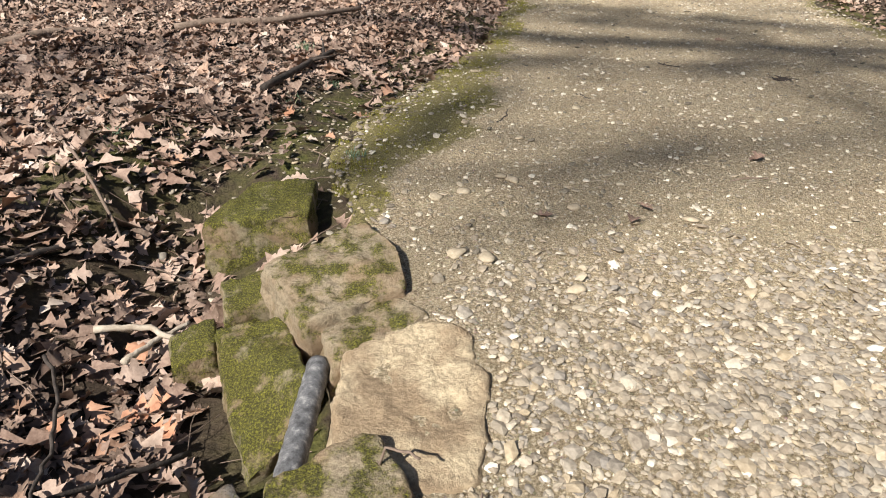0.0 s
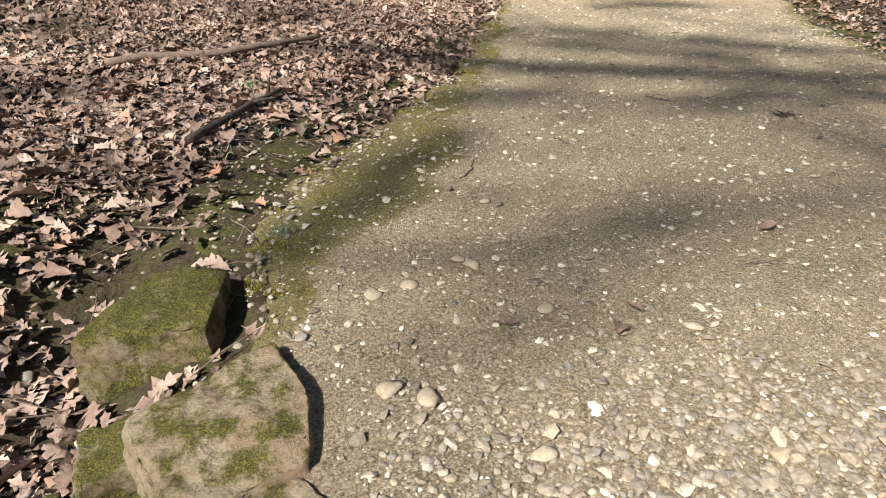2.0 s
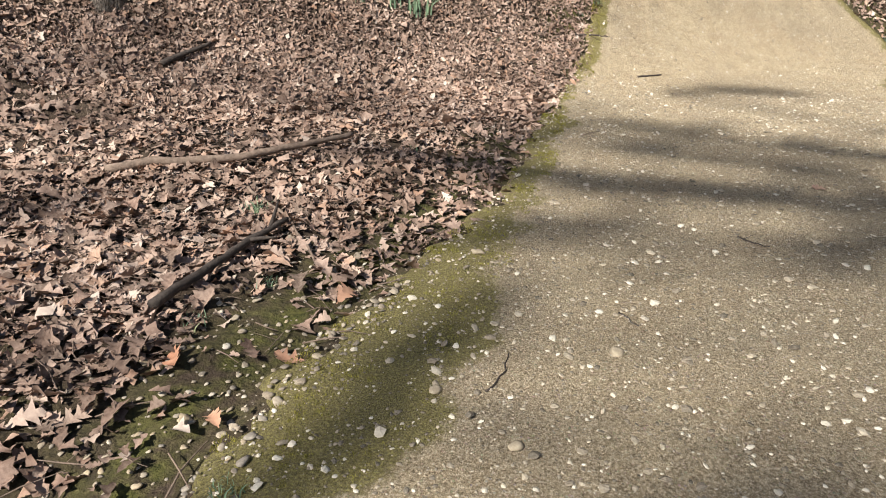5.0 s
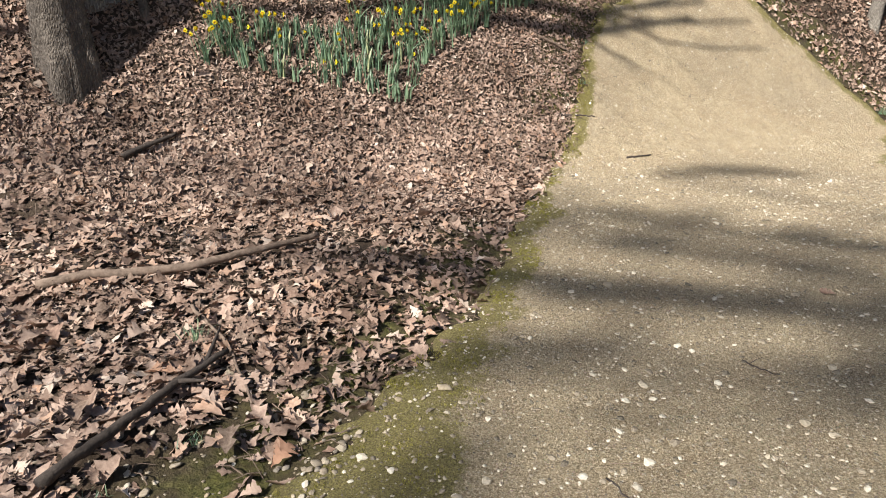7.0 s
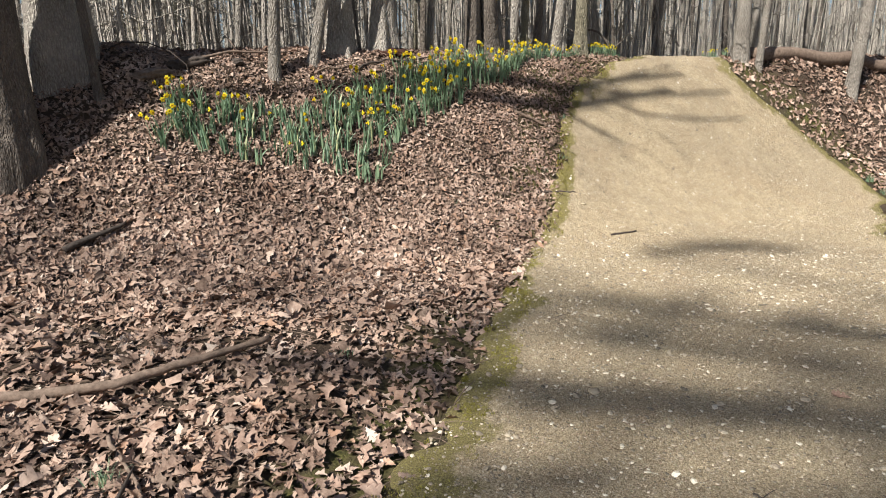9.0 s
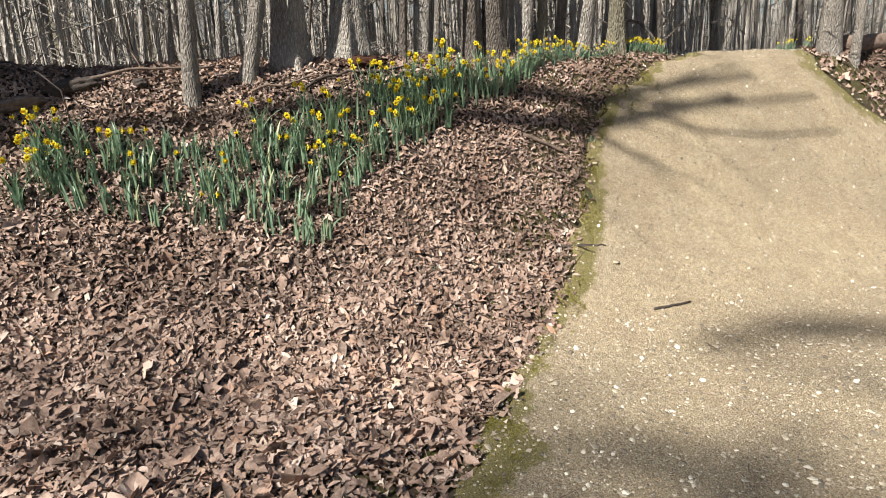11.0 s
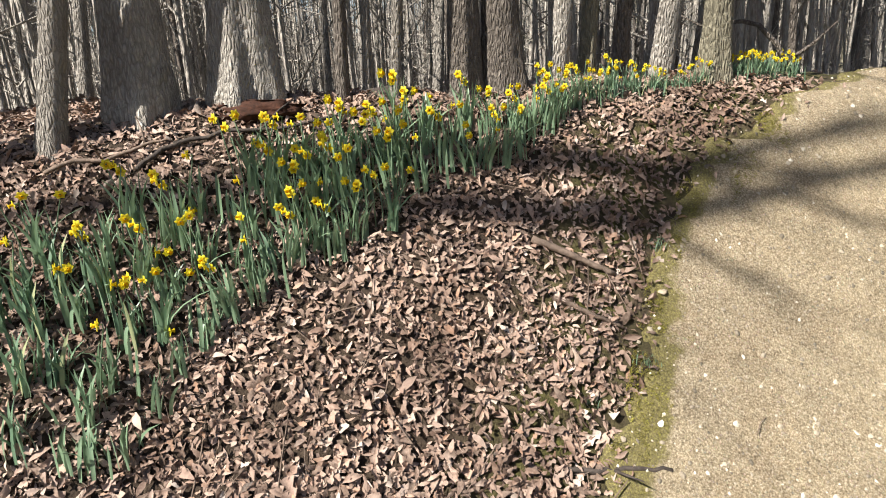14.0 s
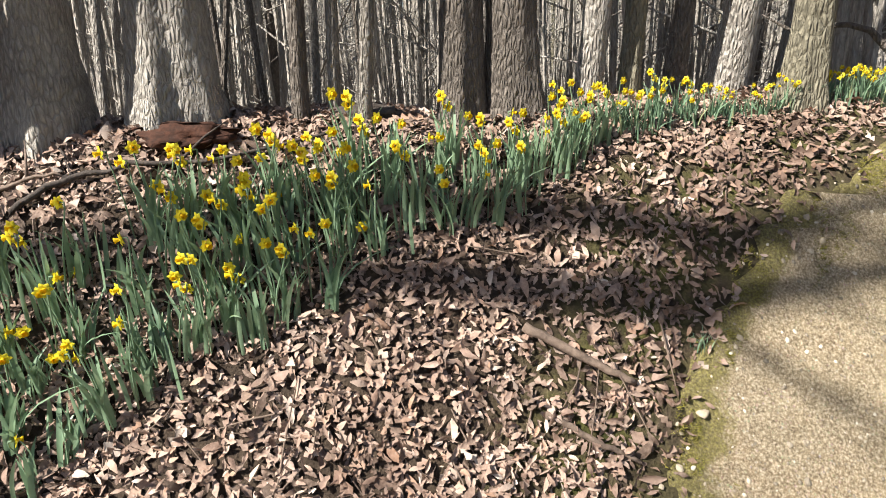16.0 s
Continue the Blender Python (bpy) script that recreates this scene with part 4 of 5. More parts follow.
for lx3, ly3, ax3, ay3, az3, mat3, turn3, say in [(-2.17, 8.26, .2, .06, .06, M_DARKSTICK, 20, "dark fallen log on the slope below a pale tree"), (-2.42, 8.03, .17, .07, .05, M_STICK, 35, "weathered brown chunk of fallen trunk in the leaves"),
                                                   (-1.78, 8.43, .06, .04, .04, M_DARKSTICK, 0, "small dark lump of rotten wood in the leaves")]:
    lump = bmesh.new()
    bmesh.ops.create_icosphere(lump, subdivisions=4, radius=1)
    for v in lump.verts:
        v.co *= 1 + 0.25 * noise.fractal(v.co * 2.3 + Vector((lx3, ly3, 1)), 1.0, 2.0, 4)
        v.co = Vector((v.co.x * ax3, v.co.y * ay3, v.co.z * az3))
    piece = tagged(part("rotten_log", lump, mat3), say, "log")
    piece.matrix_basis = pose(lx3, ly3, float(land(lx3, ly3)) + az3 * .6, 0, -8, turn3)

# ---- dead leaves ----
def leaf_template(seed, stations=6):
    """One lobed oak leaf, about 1 long, curled: its vertices and quads."""
    g = np.random.default_rng(seed)
    t = np.linspace(0, 1, stations)
    w = np.array({4: [.03, .17, .15, .03], 5: [.04, .28, .11, .26, .04], 6: [.03, .22, .09, .32, .12, .05],
                  13: [.012, .014, .1, .17, .09, .2, .29, .1, .22, .27, .1, .12, .01]}[stations]) * g.uniform(.8, 1.25, stations)
    fwd = np.array({4: [0, .04, .02, 0], 5: [0, .06, -.03, .06, 0], 6: [0, .06, -.02, .08, -.02, 0],
                    13: [0, 0, .02, .05, 0, .03, .07, -.01, .02, .06, -.01, .02, 0]}[stations])
    curl, cup, twist = g.uniform(-.9, 1.2), g.uniform(-.6, 1.2), g.uniform(-.8, .8)
    mid = np.stack([np.zeros(stations), t, .16 * np.sin(t * 3) * curl], 1)
    rows = []
    for side in (-1, 1):
        ww = w * g.uniform(.8, 1.2, stations)
        rows.append(np.stack([side * ww, t + fwd * g.uniform(.5, 1.5), mid[:, 2] + cup * ww * .8 + side * twist * ww * t + g.normal(0, .025, stations)], 1))
    V = np.concatenate([rows[0], mid, rows[1]]) - (0, .5, 0)
    F = []
    for a, b in ((0, stations), (stations, 2 * stations)):
        for k in range(stations - 1):
            F.append((a + k, b + k, b + k + 1, a + k + 1))
    return V, np.array(F)


LEAVES = [leaf_template(300 + k) for k in range(10)]
SMALL = [leaf_template(330 + k, 5) for k in range(6)] + [leaf_template(350 + k, 4) for k in range(10)]
NEAR = [leaf_template(370 + k, 13) for k in range(12)]


def rotations(yaw, pitch, roll):
    cy, sy, cp, sp, cr, sr = np.cos(yaw), np.sin(yaw), np.cos(pitch), np.sin(pitch), np.cos(roll), np.sin(roll)
    return np.stack([np.stack([cy * cr - sy * sp * sr, -sy * cp, cy * sr + sy * sp * cr], -1), np.stack([sy * cr + cy * sp * sr, cy * cp, sy * sr - cy * sp * cr], -1),
                     np.stack([-cp * sr, sp, cp * cr], -1)], -2)


def surface_tilt(x, y, e=0.06):
    """Rotations that lay flat things on the slope."""
    dzx = (base_land(x + e, y) - base_land(x - e, y)) / (2 * e)
    dzy = (base_land(x, y + e) - base_land(x, y - e)) / (2 * e)
    n = np.stack([-dzx, -dzy, np.ones_like(dzx)], -1)
    n /= np.linalg.norm(n, axis=-1)[:, None]
    u = np.stack([np.ones_like(dzx), np.zeros_like(dzx), dzx], -1)
    u /= np.linalg.norm(u, axis=-1)[:, None]
    return np.stack([u, np.cross(n, u), n], -1)


def scatter(templates, x, y, z, size, tilt, squash=(1, 1, 1)):
    n = len(x)
    R = surface_tilt(x, y) @ rotations(rng.uniform(0, 2 * np.pi, n), rng.normal(0, tilt, n), rng.normal(0, tilt, n))
    which = rng.integers(0, len(templates), n)
    out = []
    for k, (V, F) in enumerate(templates):
        sel = np.where(which == k)[0]
        if not len(sel):
            continue
        P = np.einsum("nij,vj->nvi", R[sel], V * squash) * size[sel][:, None, None] + np.stack([x, y, z], -1)[sel][:, None]
        FF = F[None] + (np.arange(len(sel)) * len(V))[:, None, None]
        out.append((P.reshape(-1, 3), FF.reshape(-1, F.shape[1])))
    return join_shapes(out)


ROCK_ZONES = [(-.74, 2.3, .27), (-.34, 1.7, .3), (-.5, 1.3, .25), (-.25, 1.0, .3), (-.1, 1.2, .25)]


def litter_spots(n, x0, x1, y0, y1, side, thin=0.0):
    x, y = rng.uniform(x0, x1, n), rng.uniform(y0, y1, n)
    d = inside_path(x, y)
    edge = 0.08 - 0.24 * rng.uniform(0, 1, n) ** 0.6
    keep = d < edge
    bare = np.clip(1 - (-d) / 0.75, 0, 1) * np.clip((6.2 - y) / 2.5, 0, 1) * (x < 2)
    bare = bare + 0.75 * np.exp(-(((x + 1.25) / .5) ** 2 + ((y - 2.4) / .6) ** 2)) + 0.5 * np.exp(-(((x + .75) / .3) ** 2 + ((y - 3.7) / .6) ** 2))
    keep &= rng.uniform(0, 1, n) > bare * 0.9 + 0.25 * np.clip(ripple(x, y, .5, 41), 0, 1) + thin
    for a, b, r in ROCK_ZONES:
        keep &= np.hypot(x - a, y - b) > r
    keep &= np.hypot(x + 3.16, y - 7.13) > .17
    x, y, d = x[keep], y[keep], d[keep]
    return x, y, land(x, y, d)


lay = []
x, y, z = litter_spots(9000, -3.2, .9, .3, 5.2, -1)
lay.append(scatter(NEAR, x, y, z + rng.uniform(.008, .035, len(x)), np.clip(rng.lognormal(-2.45, .28, len(x)), .05, .16), .26))
x, y, z = litter_spots(24000, -5.0, 1.2, .2, 7.4, -1)
lay.append(scatter(LEAVES, x, y, z + rng.uniform(.002, .028, len(x)), np.clip(rng.lognormal(-2.68, .36, len(x)), .035, .15), .34))
x, y, z = litter_spots(7000, -5.5, 1.2, .2, 7.0, -1)
lay.append(scatter(LEAVES, x, y, z + rng.uniform(.0, .02, len(x)), rng.uniform(.025, .06, len(x)), .4))
near_bank = litter_spots(150000, -4.4, 2.7, 6.2, 11.0, -1)
x, y, z = near_bank
sel = (y - .55 * x > 6.4 + .8 * rng.uniform(0, 1, len(x))) & (y - .55 * x < 10.2)
x, y, z = x[sel], y[sel], z[sel]
lay.append(scatter(SMALL, x, y, z + rng.uniform(.0, .038, len(x)), np.interp(y - .55 * x, [6.4, 7.6, 8.6, 9.5], [.08, .06, .04, .035]) * rng.lognormal(0, .32, len(x)), .42))
x, y, z = litter_spots(9000, 3.6, 9, 2, 15, 1)
lay.append(scatter(LEAVES, x, y, z + rng.uniform(.002, .03, len(x)), np.clip(rng.lognormal(-2.45, .3, len(x)), .04, .15), .32))
x, y, z = litter_spots(14000, 3.5, 8.5, 9.5, 14.5, 1)
lay.append(scatter(SMALL, x, y, z + rng.uniform(.002, .035, len(x)), rng.uniform(.05, .1, len(x)), .5))
x, y, z = litter_spots(7000, -12, 12, 9, 20, -1)
sel = (y - .55 * x > 10.2) | (x < -5.4)
x, y, z = x[sel], y[sel], z[sel]
lay.append(scatter(LEAVES, x, y, z + rng.uniform(.004, .05, len(x)), rng.uniform(.05, .09, len(x)), .5))
for n, x0, x1, y0, y1 in [(5000, -10, -4.4, -5, 9), (3500, -5.2, .2, -4.5, .5), (2500, 3.4, 10, -4.5, 3), (2500, 8, 14, 0, 14)]:
    x, y, z = litter_spots(n, x0, x1, y0, y1, 1)
    lay.append(scatter(SMALL, x, y, z + rng.uniform(.004, .03, len(x)), rng.uniform(.06, .12, len(x)), .4))
litter = solid("leaf_litter", *join_shapes(lay), M_LEAF)
tagged(litter, "thick carpet of dry pale brown oak leaves", "leaves", kind="stuff")

# single leaves that stand out
for k, (x, y, s, m) in enumerate([(-.88, 1.15, .17, M_ORANGE), (-.93, 1.24, .15, M_ORANGE), (-1.03, 1.34, .14, M_ORANGE), (-.89, 1.35, .17, M_ORANGE), (-.8, 1.27, .13, M_ORANGE), (-1.06, 1.2, .14, M_ORANGE),
                                  (-1.22, 2.54, .16, M_LEAF), (-1.38, 2.04, .15, M_LEAF), (-.45, 3.46, .15, M_ORANGE), (-.98, 4.3, .2, M_ORANGE), (-.45, 4.45, .15, M_LEAF), (-.86, 3.35, .16, M_ORANGE),
                                  (-.62, 3.5, .15, M_LEAF), (.16, 8.4, .1, M_ORANGE), (-1.0, 1.6, .15, M_ORANGE), (2.47, 5.66, .1, M_LEAF), (1.5, 2.75, .1, M_LEAF), (-.36, 3.95, .13, M_ORANGE), (-.6, 3.1, .12, M_ORANGE), (.1, 5.0, .11, M_LEAF), (.38, 2.12, .09, M_LEAF), (.72, 2.08, .1, M_LEAF), (.8, 2.2, .07, M_LEAF), (3.0, 3.3, .08, M_LEAF)]):
    V, F = NEAR[k % 12]
    ob = solid("oak_leaf", V * s, F, m)
    z = float(path_top(x, y)) if float(inside_path(x, y)) > 0 else float(land(x, y)) + .02
    ob.matrix_basis = pose(x, y, z + .015, rng.uniform(-14, 14), rng.uniform(-14, 14), rng.uniform(0, 360))
    tagged(ob, "large dry orange-brown oak leaf lying on the ground" if m is M_ORANGE else "large pale dry oak leaf lying on the ground", "leaf", "single fallen leaves")

# ---- pebbles ----
def pebble_templates(sub, count, seed):
    out = []
    for k in range(count):
        bm = bmesh.new()
        bmesh.ops.create_icosphere(bm, subdivisions=sub, radius=.5)
        off = Vector((seed + k * 2.3, k * 1.1, 0))
        for v in bm.verts:
            v.co *= 1 + .6 * noise.noise(v.co * 2.2 + off)
        bm.verts.ensure_lookup_table()
        V = np.array([v.co[:] for v in bm.verts]) * (1, .72 + .05 * k, .33)
        F = np.array([[w.index for w in f.verts] for f in bm.faces])
        bm.free()
        out.append((V, F))
    return out


ROUND, CHIPS, FLAKES = pebble_templates(2, 6, 3), pebble_templates(1, 6, 9), pebble_templates(1, 5, 21)


def pebble_field(name, templates, x, y, size, label):
    keep = inside_path(x, y) > -0.05
    for a, b, r in ROCK_ZONES[1:]:
        keep &= np.hypot(x - a, y - b) > r * .95
    x, y, size = x[keep], y[keep], size[keep]
    z = path_top(x, y) + size * .13
    ob = solid(name, *scatter(templates, x, y, z, size, .22), M_GRIT if templates is CHIPS else M_PEBBLE, smooth=False)
    return tagged(ob, label, "gravel", kind="stuff")


n = 26000
x, y = rng.normal(1.3, .8, n), rng.normal(.95, .55, n)
ok = (y < 1.95 + .12 * ripple(x, y, .5, 51)) & (y > -.6) & (x > .02) & (x < 3.6)
pebble_field("loose_gravel", FLAKES, x[ok], y[ok], np.clip(rng.lognormal(-4.06, .45, n), .008, .055)[ok], "patch of loose rounded river gravel on the path")
n = 46000
x, y = rng.uniform(-.6, 4.4, n), .2 + 8.3 * rng.uniform(0, 1, n) ** 1.15
pebble_field("path_grit", CHIPS, x, y, np.clip(rng.lognormal(-4.7, .62, n), .005, .05), "small stones and grit trodden into the path")
n = 16000
x, y = rng.uniform(.6, 5.4, n), rng.uniform(6.4, 12.3, n)
pebble_field("path_grit", CHIPS, x, y, np.clip(rng.lognormal(-4.5, .5, n), .006, .035), "small stones and grit trodden into the path")
n = 1500
x, y = rng.normal(-.55, .55, n), rng.uniform(1.9, 4.6, n)
d = inside_path(x, y)
ok = (d < 0.1) & (d > -1.0)
for a, b, r in ROCK_ZONES:
    ok &= np.hypot(x - a, y - b) > r
x, y = x[ok], y[ok]
sz = np.clip(rng.lognormal(-3.9, .4, len(x)), .01, .05)
tagged(solid("edge_gravel", *scatter(ROUND, x, y, np.maximum(land(x, y), np.where(d[ok] > -.04, path_top(x, y), -9)) + sz * .1, sz, .25), M_PEBBLE), "scattered gravel washed to the edge of the path", "gravel", kind="stuff")
for k, (x, y, s) in enumerate([(.31, 2.51, .055), (.15, 1.81, .06), (.26, 2.55, .045), (.05, 1.85, .06), (.09, 2.35, .05), (1.15, 5.65, .05), (.23, 4.43, .055), (.52, 2.2, .05), (1.65, 3.25, .035), (.42, 1.62, .05),
                               (-.03, 2.3, .05), (.4, 3.05, .04), (.95, 2.1, .05), (.12, 3.3, .045), (1.6, 8.95, .045), (1.5, 9.6, .04), (2.15, 8.24, .05), (.8, 3.6, .05)]):
    V, F = ROUND[k % 6]
    ob = solid("pebble", V * s * 1.25, F, M_PEBBLE)
    ob.matrix_basis = pose(x, y, float(path_top(x, y)) + s * .12, rng.uniform(-8, 8), rng.uniform(-8, 8), rng.uniform(0, 360))
    tagged(ob, "pale rounded pebble lying loose on the path", "pebble", "loose pebbles")

# small broken twigs in the litter
bits = []
tx, ty = rng.uniform(-4.5, 2.2, 1900), rng.uniform(.6, 10.2, 1900)
td = inside_path(tx, ty)
ok = (td < -.02) | (rng.uniform(0, 1, 1900) < .03)
tx, ty, td = tx[ok], ty[ok], td[ok]
ta, tl = rng.uniform(0, 6.28, len(tx)), rng.uniform(.05, .28, len(tx))
ex, ey = tx + tl * np.cos(ta), ty + tl * np.sin(ta)
ed = inside_path(ex, ey)
tz = np.where(td > 0, path_top(tx, ty), land(tx, ty, td)) + rng.uniform(.01, .035, len(tx))
ez = np.where(ed > 0, path_top(ex, ey), land(ex, ey, ed)) + rng.uniform(.01, .035, len(tx))
for x, y, z0, x1, y1, z1 in zip(tx, ty, tz, ex, ey, ez):
    r = rng.uniform(.0012, .004)
    bits.append(tube([(x, y, z0), ((x + x1) / 2 + rng.normal(0, .01), (y + y1) / 2 + rng.normal(0, .01), (z0 + z1) / 2 + .008), (x1, y1, z1)], [r, r, r * .5], 4, cap=False))
tagged(solid("twig_litter", *join_shapes(bits), M_STICK), "small broken twigs strewn among the leaves", "twigs", kind="stuff")


# ---- daffodils ----
def blade_strip(base, a, height, width, bend, g, n=6):
    t = np.linspace(0, 1, n)
    out = bend * height * t ** 2.2
    cx, cy = base[0] + np.cos(a) * out, base[1] + np.sin(a) * out
    z = height * (t - .18 * abs(bend) * t ** 3)
    w = width * np.array([.8, 1, 1, .95, .75, .12])[:n] / 2
    b = a + np.pi / 2 + g.normal(0, .5)
    tw = b + t * g.normal(0, .5)
    dx, dy = np.cos(tw) * w, np.sin(tw) * w
    mid = np.stack([cx + .25 * w * np.cos(a), cy + .25 * w * np.sin(a), z], 1)
    V = np.concatenate([np.stack([cx - dx, cy - dy, z], 1), mid, np.stack([cx + dx, cy + dy, z], 1)])
    F = [(p + k, q + k, q + k + 1, p + k + 1) for p, q in ((0, n), (n, 2 * n)) for k in range(n - 1)]
    return V, np.array(F)


def petal_ring():
    pcs = []
    for k in range(6):
        a = k * math.pi / 3
        t = np.linspace(0, 1, 5)
        w = np.array([.25, .8, 1, .7, .05]) * .0125
        r = .006 + .029 * t
        zc = .004 * np.sin(t * 3) + (.003 if k % 2 else 0)
        rows = [np.stack([r * math.cos(a) - q * w * math.sin(a), r * math.sin(a) + q * w * math.cos(a), zc - abs(q) * .003], 1) for q in (-1, 0, 1)]
        pcs.append((np.concatenate(rows), np.array([(p + i, s + i, s + i + 1, p + i + 1) for p, s in ((0, 5), (5, 10)) for i in range(4)])))
    return join_shapes(pcs)


def trumpet_shape():
    ang = np.linspace(0, 2 * np.pi, 12, endpoint=False)
    rings = []
    for r, z in ((.007, .0), (.009, .012), (.011, .022), (.0155, .03), (.0135, .0285), (.009, .02), (.006, .006)):
        rr = r * (1 + (.12 * np.cos(ang * 6) if z > .025 else 0))
        rings.append(np.stack([rr * np.cos(ang), rr * np.sin(ang), np.full(12, z)], 1))
    i, j = np.meshgrid(np.arange(6), np.arange(12), indexing="ij")
    F = np.stack([i * 12 + j, i * 12 + (j + 1) % 12, (i + 1) * 12 + (j + 1) % 12, (i + 1) * 12 + j], -1).reshape(-1, 4)
    return np.concatenate(rings), F


PETALS, TRUMPET = raw_mesh("petals", *petal_ring()), raw_mesh("trumpet", *trumpet_shape())
PETALS.materials.append(M_PETAL)
TRUMPET.materials.append(M_TRUMPET)


def daffodil_clump(seed, blades, flowers, tall, split):
    g = np.random.default_rng(seed)
    pcs = []
    for _ in range(blades):
        a = g.uniform(0, 6.28)
        pcs.append(blade_strip((g.normal(0, .028), g.normal(0, .028)), a, tall * g.uniform(.6, 1.08), g.uniform(.011, .018), abs(g.normal(0, .3)), g))
    root = new("daffodil_clump", None)
    if split:
        for v, f in pcs:
            solid("leaf", v, f, M_BLADE, root)
    else:
        tagged(solid("foliage", *join_shapes(pcs), M_BLADE, root), kind="stuff")
    for _ in range(flowers):
        a = g.uniform(0, 6.28)
        bx, by = g.normal(0, .03, 2)
        H = tall * g.uniform(.92, 1.18)
        o = g.uniform(.01, .07)
        face = g.uniform(-2.6, .4)
        top = np.array((bx + o * math.cos(a), by + o * math.sin(a), H))
        fw = np.array((math.cos(face), math.sin(face), -.12))
        pts = [(bx, by, 0), (bx + o * .3 * math.cos(a), by + o * .3 * math.sin(a), H * .5), tuple(top - (0, 0, .02)), tuple(top), tuple(top + fw * .014)]
        stem = solid("flower_stem", *tube(pts, [.0035, .003, .0026, .003, .0045], 6), M_STEM, root)
        f = new("flower", PETALS)
        f.parent = stem
        f.matrix_basis = look(tuple(top + fw * .018), tuple(top + fw * .018 - fw)) @ Matrix.Diagonal((.7, .7, .7, 1))
        f["label"] = "six spreading yellow petals"
        t = new("trumpet", TRUMPET)
        t.parent = stem
        t.matrix_basis = f.matrix_basis.copy()
        t["label"] = "deeper yellow ruffled trumpet"
    return root


BED = [(-2.2, 7.62), (-1.5, 7.88), (-.95, 8.05), (-.59, 8.15), (-.42, 8.32), (-.3, 8.62), (-.15, 8.8), (0, 8.95), (.2, 9.15), (.46, 9.4), (.66, 9.58), (.96, 9.91), (1.42, 10.42), (1.68, 10.6), (2.3, 11),
       (2.3, 11.15), (1.49, 10.55), (1.1, 10.2), (.73, 9.88), (.38, 9.64), (.13, 9.46), (-.11, 9.25), (-.6, 8.86), (-1.04, 8.52), (-1.6, 8.17), (-2.2, 7.87)]


def in_bed(x, y):
    odd = False
    for (ax, ay), (bx, by) in zip(BED, BED[1:] + BED[:1]):
        if (ay > y) != (by > y) and x < (bx - ax) * (y - ay) / (by - ay) + ax:
            odd = not odd
    return odd


KINDS = [(16, 1, .26), (18, 3, .27), (14, 0, .24), (18, 2, .26), (16, 4, .28), (10, 0, .17), (16, 2, .25), (12, 1, .21), (17, 0, .26)]
clumps = [daffodil_clump(400 + k, b, f, tl, sp) for sp in (True, False) for k, (b, f, tl) in enumerate(KINDS)]
beds = []
tries = 0
while len(beds) < 390 and tries < 40000:
    tries += 1
    x, y = rng.uniform(-2.2, 2.3), rng.uniform(7.6, 11.2)
    s = y - .55 * x
    size = float(np.interp(x, [-2, .3, .8, 1.5, 2.3], [1, 1, .8, .52, .45]))
    if not in_bed(x, y) or any(math.hypot(x - a, y - b) < (.085 if x > -.3 else .1) * size for a, b, _ in beds):
        continue
    if x < -.25 and 8.6 < s < 8.82 and rng.uniform() < .75 or s < 8.6 and rng.uniform() < .35:
        continue
    beds.append((x, y, size))
for k, (x, y, size) in enumerate(beds):
    s = y - .55 * x
    pick = int(rng.choice([0, 1, 3, 4, 4, 1, 4, 4, 1, 6])) if s > 8.8 and (x > -.3 or rng.uniform() < .45) else int(rng.choice([0, 2, 8, 5, 7, 8, 2, 5]))
    if x < -.75 or size < .7:
        pick += len(KINDS)
    if k < len(clumps):
        pick = k
    m = pose(x, y, float(land(x, y)) - .01, rng.uniform(-6, 6), rng.uniform(-6, 6), rng.uniform(-50, 50)) @ Matrix.Diagonal((size, size, size * rng.uniform(.85, 1.1), 1))
    if k < len(clumps):
        clumps[k].matrix_basis = m
        c = clumps[k]
    else:
        base = clumps[pick]
        kept = base.scale.copy()
        base.scale = (1, 1, 1)
        c = copy_thing(base, m)
        base.scale = kept
    bloom = any(o.name.startswith("flower_stem") for o in c.children)
    tagged(c, "daffodil clump with blue-green leaves and yellow blooms" if bloom else "daffodil clump with blue-green leaves and no blooms", "daffodil", "daffodils on the bank")

# a few daffodils on the far side of the path
for k, (x, y) in enumerate([(3.95, 12.25), (4.05, 12.4), (3.85, 12.3), (4.15, 12.3), (4.0, 12.55), (4.25, 12.5)]):
    base = clumps[len(KINDS) + (1, 4, 6)[k % 3]]
    kept = base.scale.copy()
    base.scale = (1, 1, 1)
    c = copy_thing(base, pose(x, y, float(land(x, y)) - .01, 0, 0, 40 * k) @ Matrix.Diagonal((.5, .5, .5, 1)))
    base.scale = kept
    tagged(c, "small daffodil clump in bloom across the path", "daffodil", "daffodils across the path")


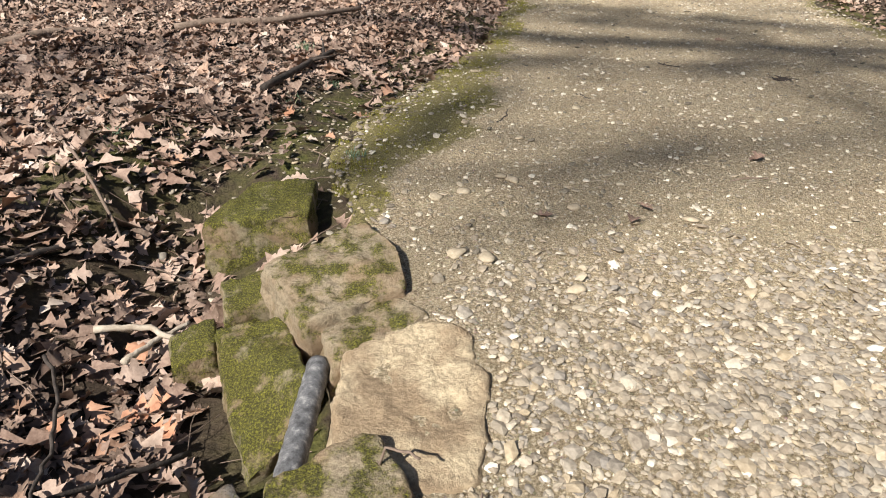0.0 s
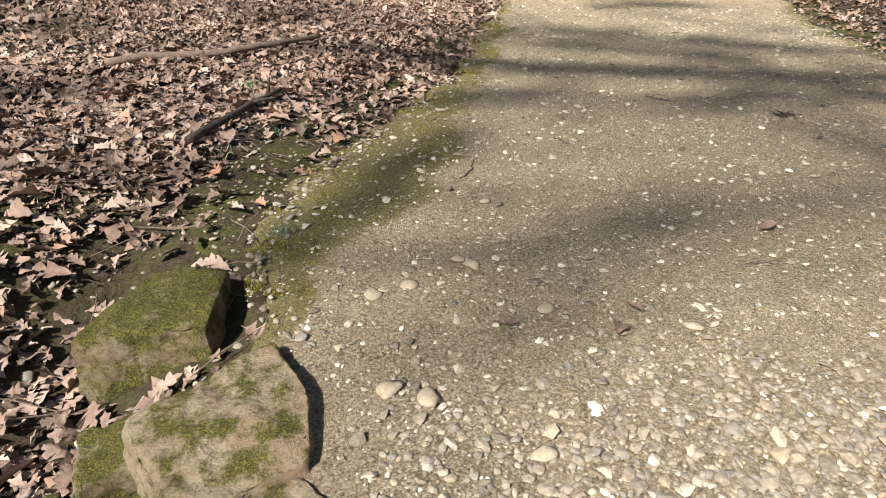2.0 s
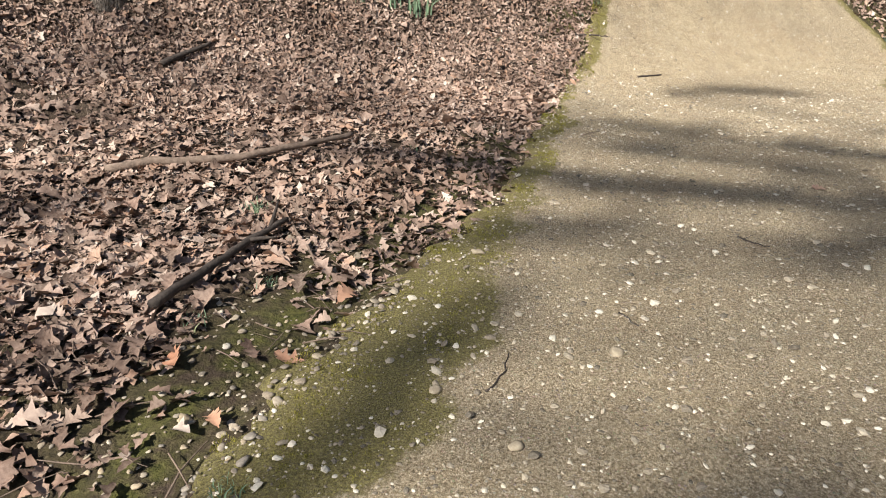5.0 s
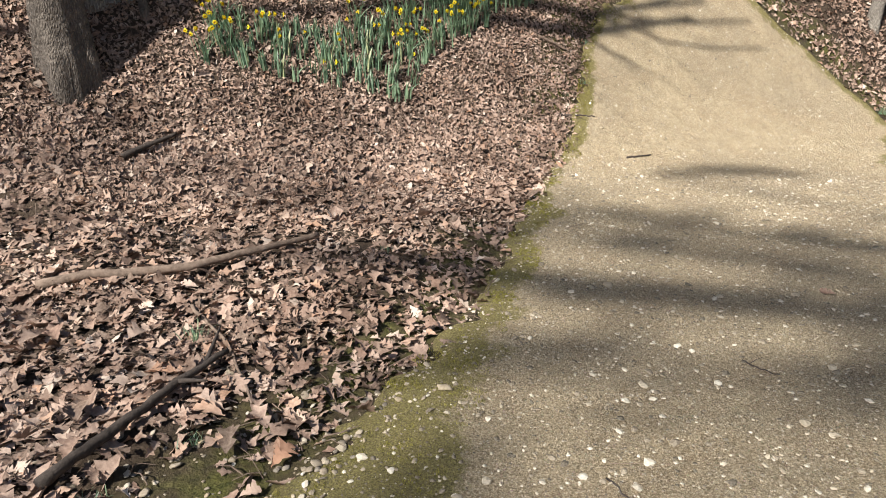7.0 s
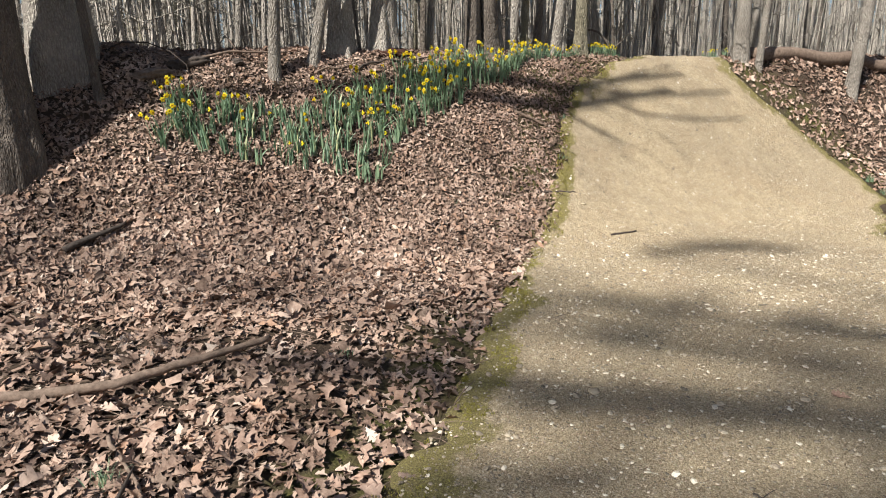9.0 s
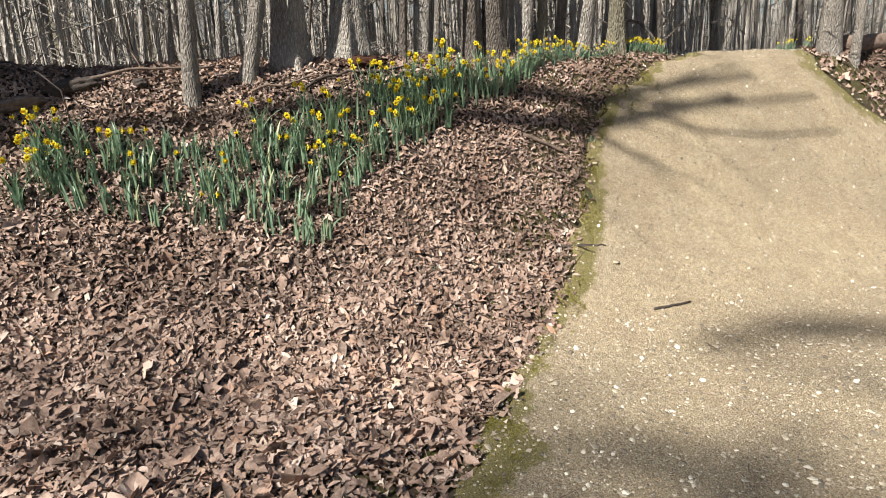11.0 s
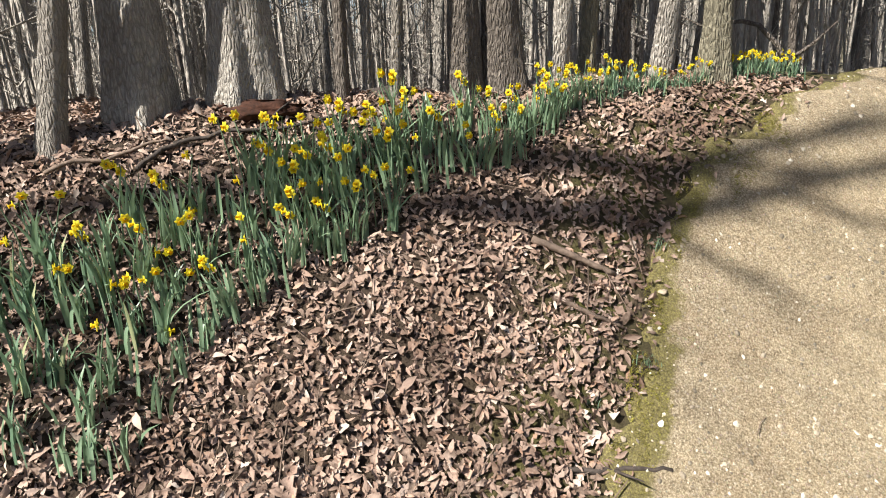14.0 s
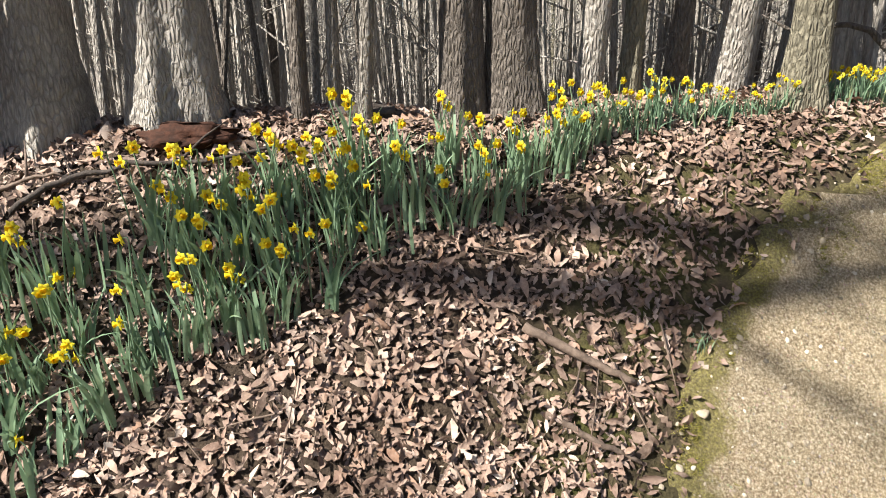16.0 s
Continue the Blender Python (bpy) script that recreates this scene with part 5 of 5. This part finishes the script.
# ---- grass tufts ----
def grass_tuft(x, y, blades, tall, seed, label):
    g = np.random.default_rng(seed)
    pcs = [blade_strip((g.normal(0, .025), g.normal(0, .025)), g.uniform(0, 6.28), tall * g.uniform(.5, 1.1), g.uniform(.0025, .005), g.uniform(.2, .9), g) for _ in range(blades)]
    root = new("grass_tuft", None)
    tagged(solid("foliage", *join_shapes(pcs), M_GRASS, root), kind="stuff")
    z = float(path_top(x, y)) if float(inside_path(x, y)) > 0 else float(land(x, y))
    root.matrix_basis = pose(x, y, z - .005)
    tagged(root, label, "grass", "grass tufts")


for k, (x, y, n, t) in enumerate([(-1.0, 4.62, 60, .09), (-.72, 3.95, 30, .06), (-.42, 2.78, 40, .05), (1.47, 9.75, 34, .08), (1.43, 9.35, 26, .06), (5.75, 11.1, 50, .12), (5.9, 11.0, 40, .1),
                                  (-.3, 5.9, 24, .05), (-1.55, 2.75, 40, .05), (-1.85, 2.55, 40, .05), (1.2, 9.15, 20, .05), (.25, 8.35, 20, .06), (-.9, 3.6, 30, .05)]):
    grass_tuft(x, y, n, t, 700 + k, "small tuft of fresh green grass among dead leaves")

# moss that stands up along the edge of the path
n = 15000
u = rng.uniform(0, 1, n)
ly_ = rng.uniform(2.3, 10.6, n)
lx_ = np.interp(ly_, LINE_L[:, 1], LINE_L[:, 0])
wide = np.interp(ly_, [2.3, 3.2, 4.4, 5.4, 6.3, 7.5, 9, 11], [.3, .6, .5, .28, .3, .2, .24, .2])
mx, my = lx_ - .05 + wide * u ** 1.4, ly_
ok = ripple(mx, my, .45, 61) + .6 * ripple(mx, my, .16, 62) > .4
mx, my = mx[ok], my[ok]
tuft = []
for k in range(5):
    g = np.random.default_rng(800 + k)
    tuft.append(join_shapes([tube([(a, b, -.1), (a * 1.3, b * 1.3, .6 + .4 * g.uniform())], [.12, .02], 3, cap=False) for a, b in g.normal(0, .35, (5, 2))]))
tagged(solid("moss", *scatter(tuft, mx, my, path_top(mx, my), rng.uniform(.007, .014, len(mx)), .2), M_MOSS), "soft yellow-green moss along the edge of the path", "moss", kind="stuff")

# a dark scrap of matted leaves and fine roots on the path
g = np.random.default_rng(91)
scraps = [tube(limb_curve((2.38 + g.normal(0, .03), 4.33 + g.normal(0, .02), float(path_top(2.38, 4.33)) + .008), (g.normal(), g.normal(), .25), g.uniform(.04, .09), 5, g, -.12), [.003, .003, .003, .002, .002, .001], 4, cap=False) for _ in range(46)]
tagged(solid("leaf_scrap", *join_shapes(scraps), M_DARKSTICK), "dark matted scrap of roots and leaf on the path", "debris")
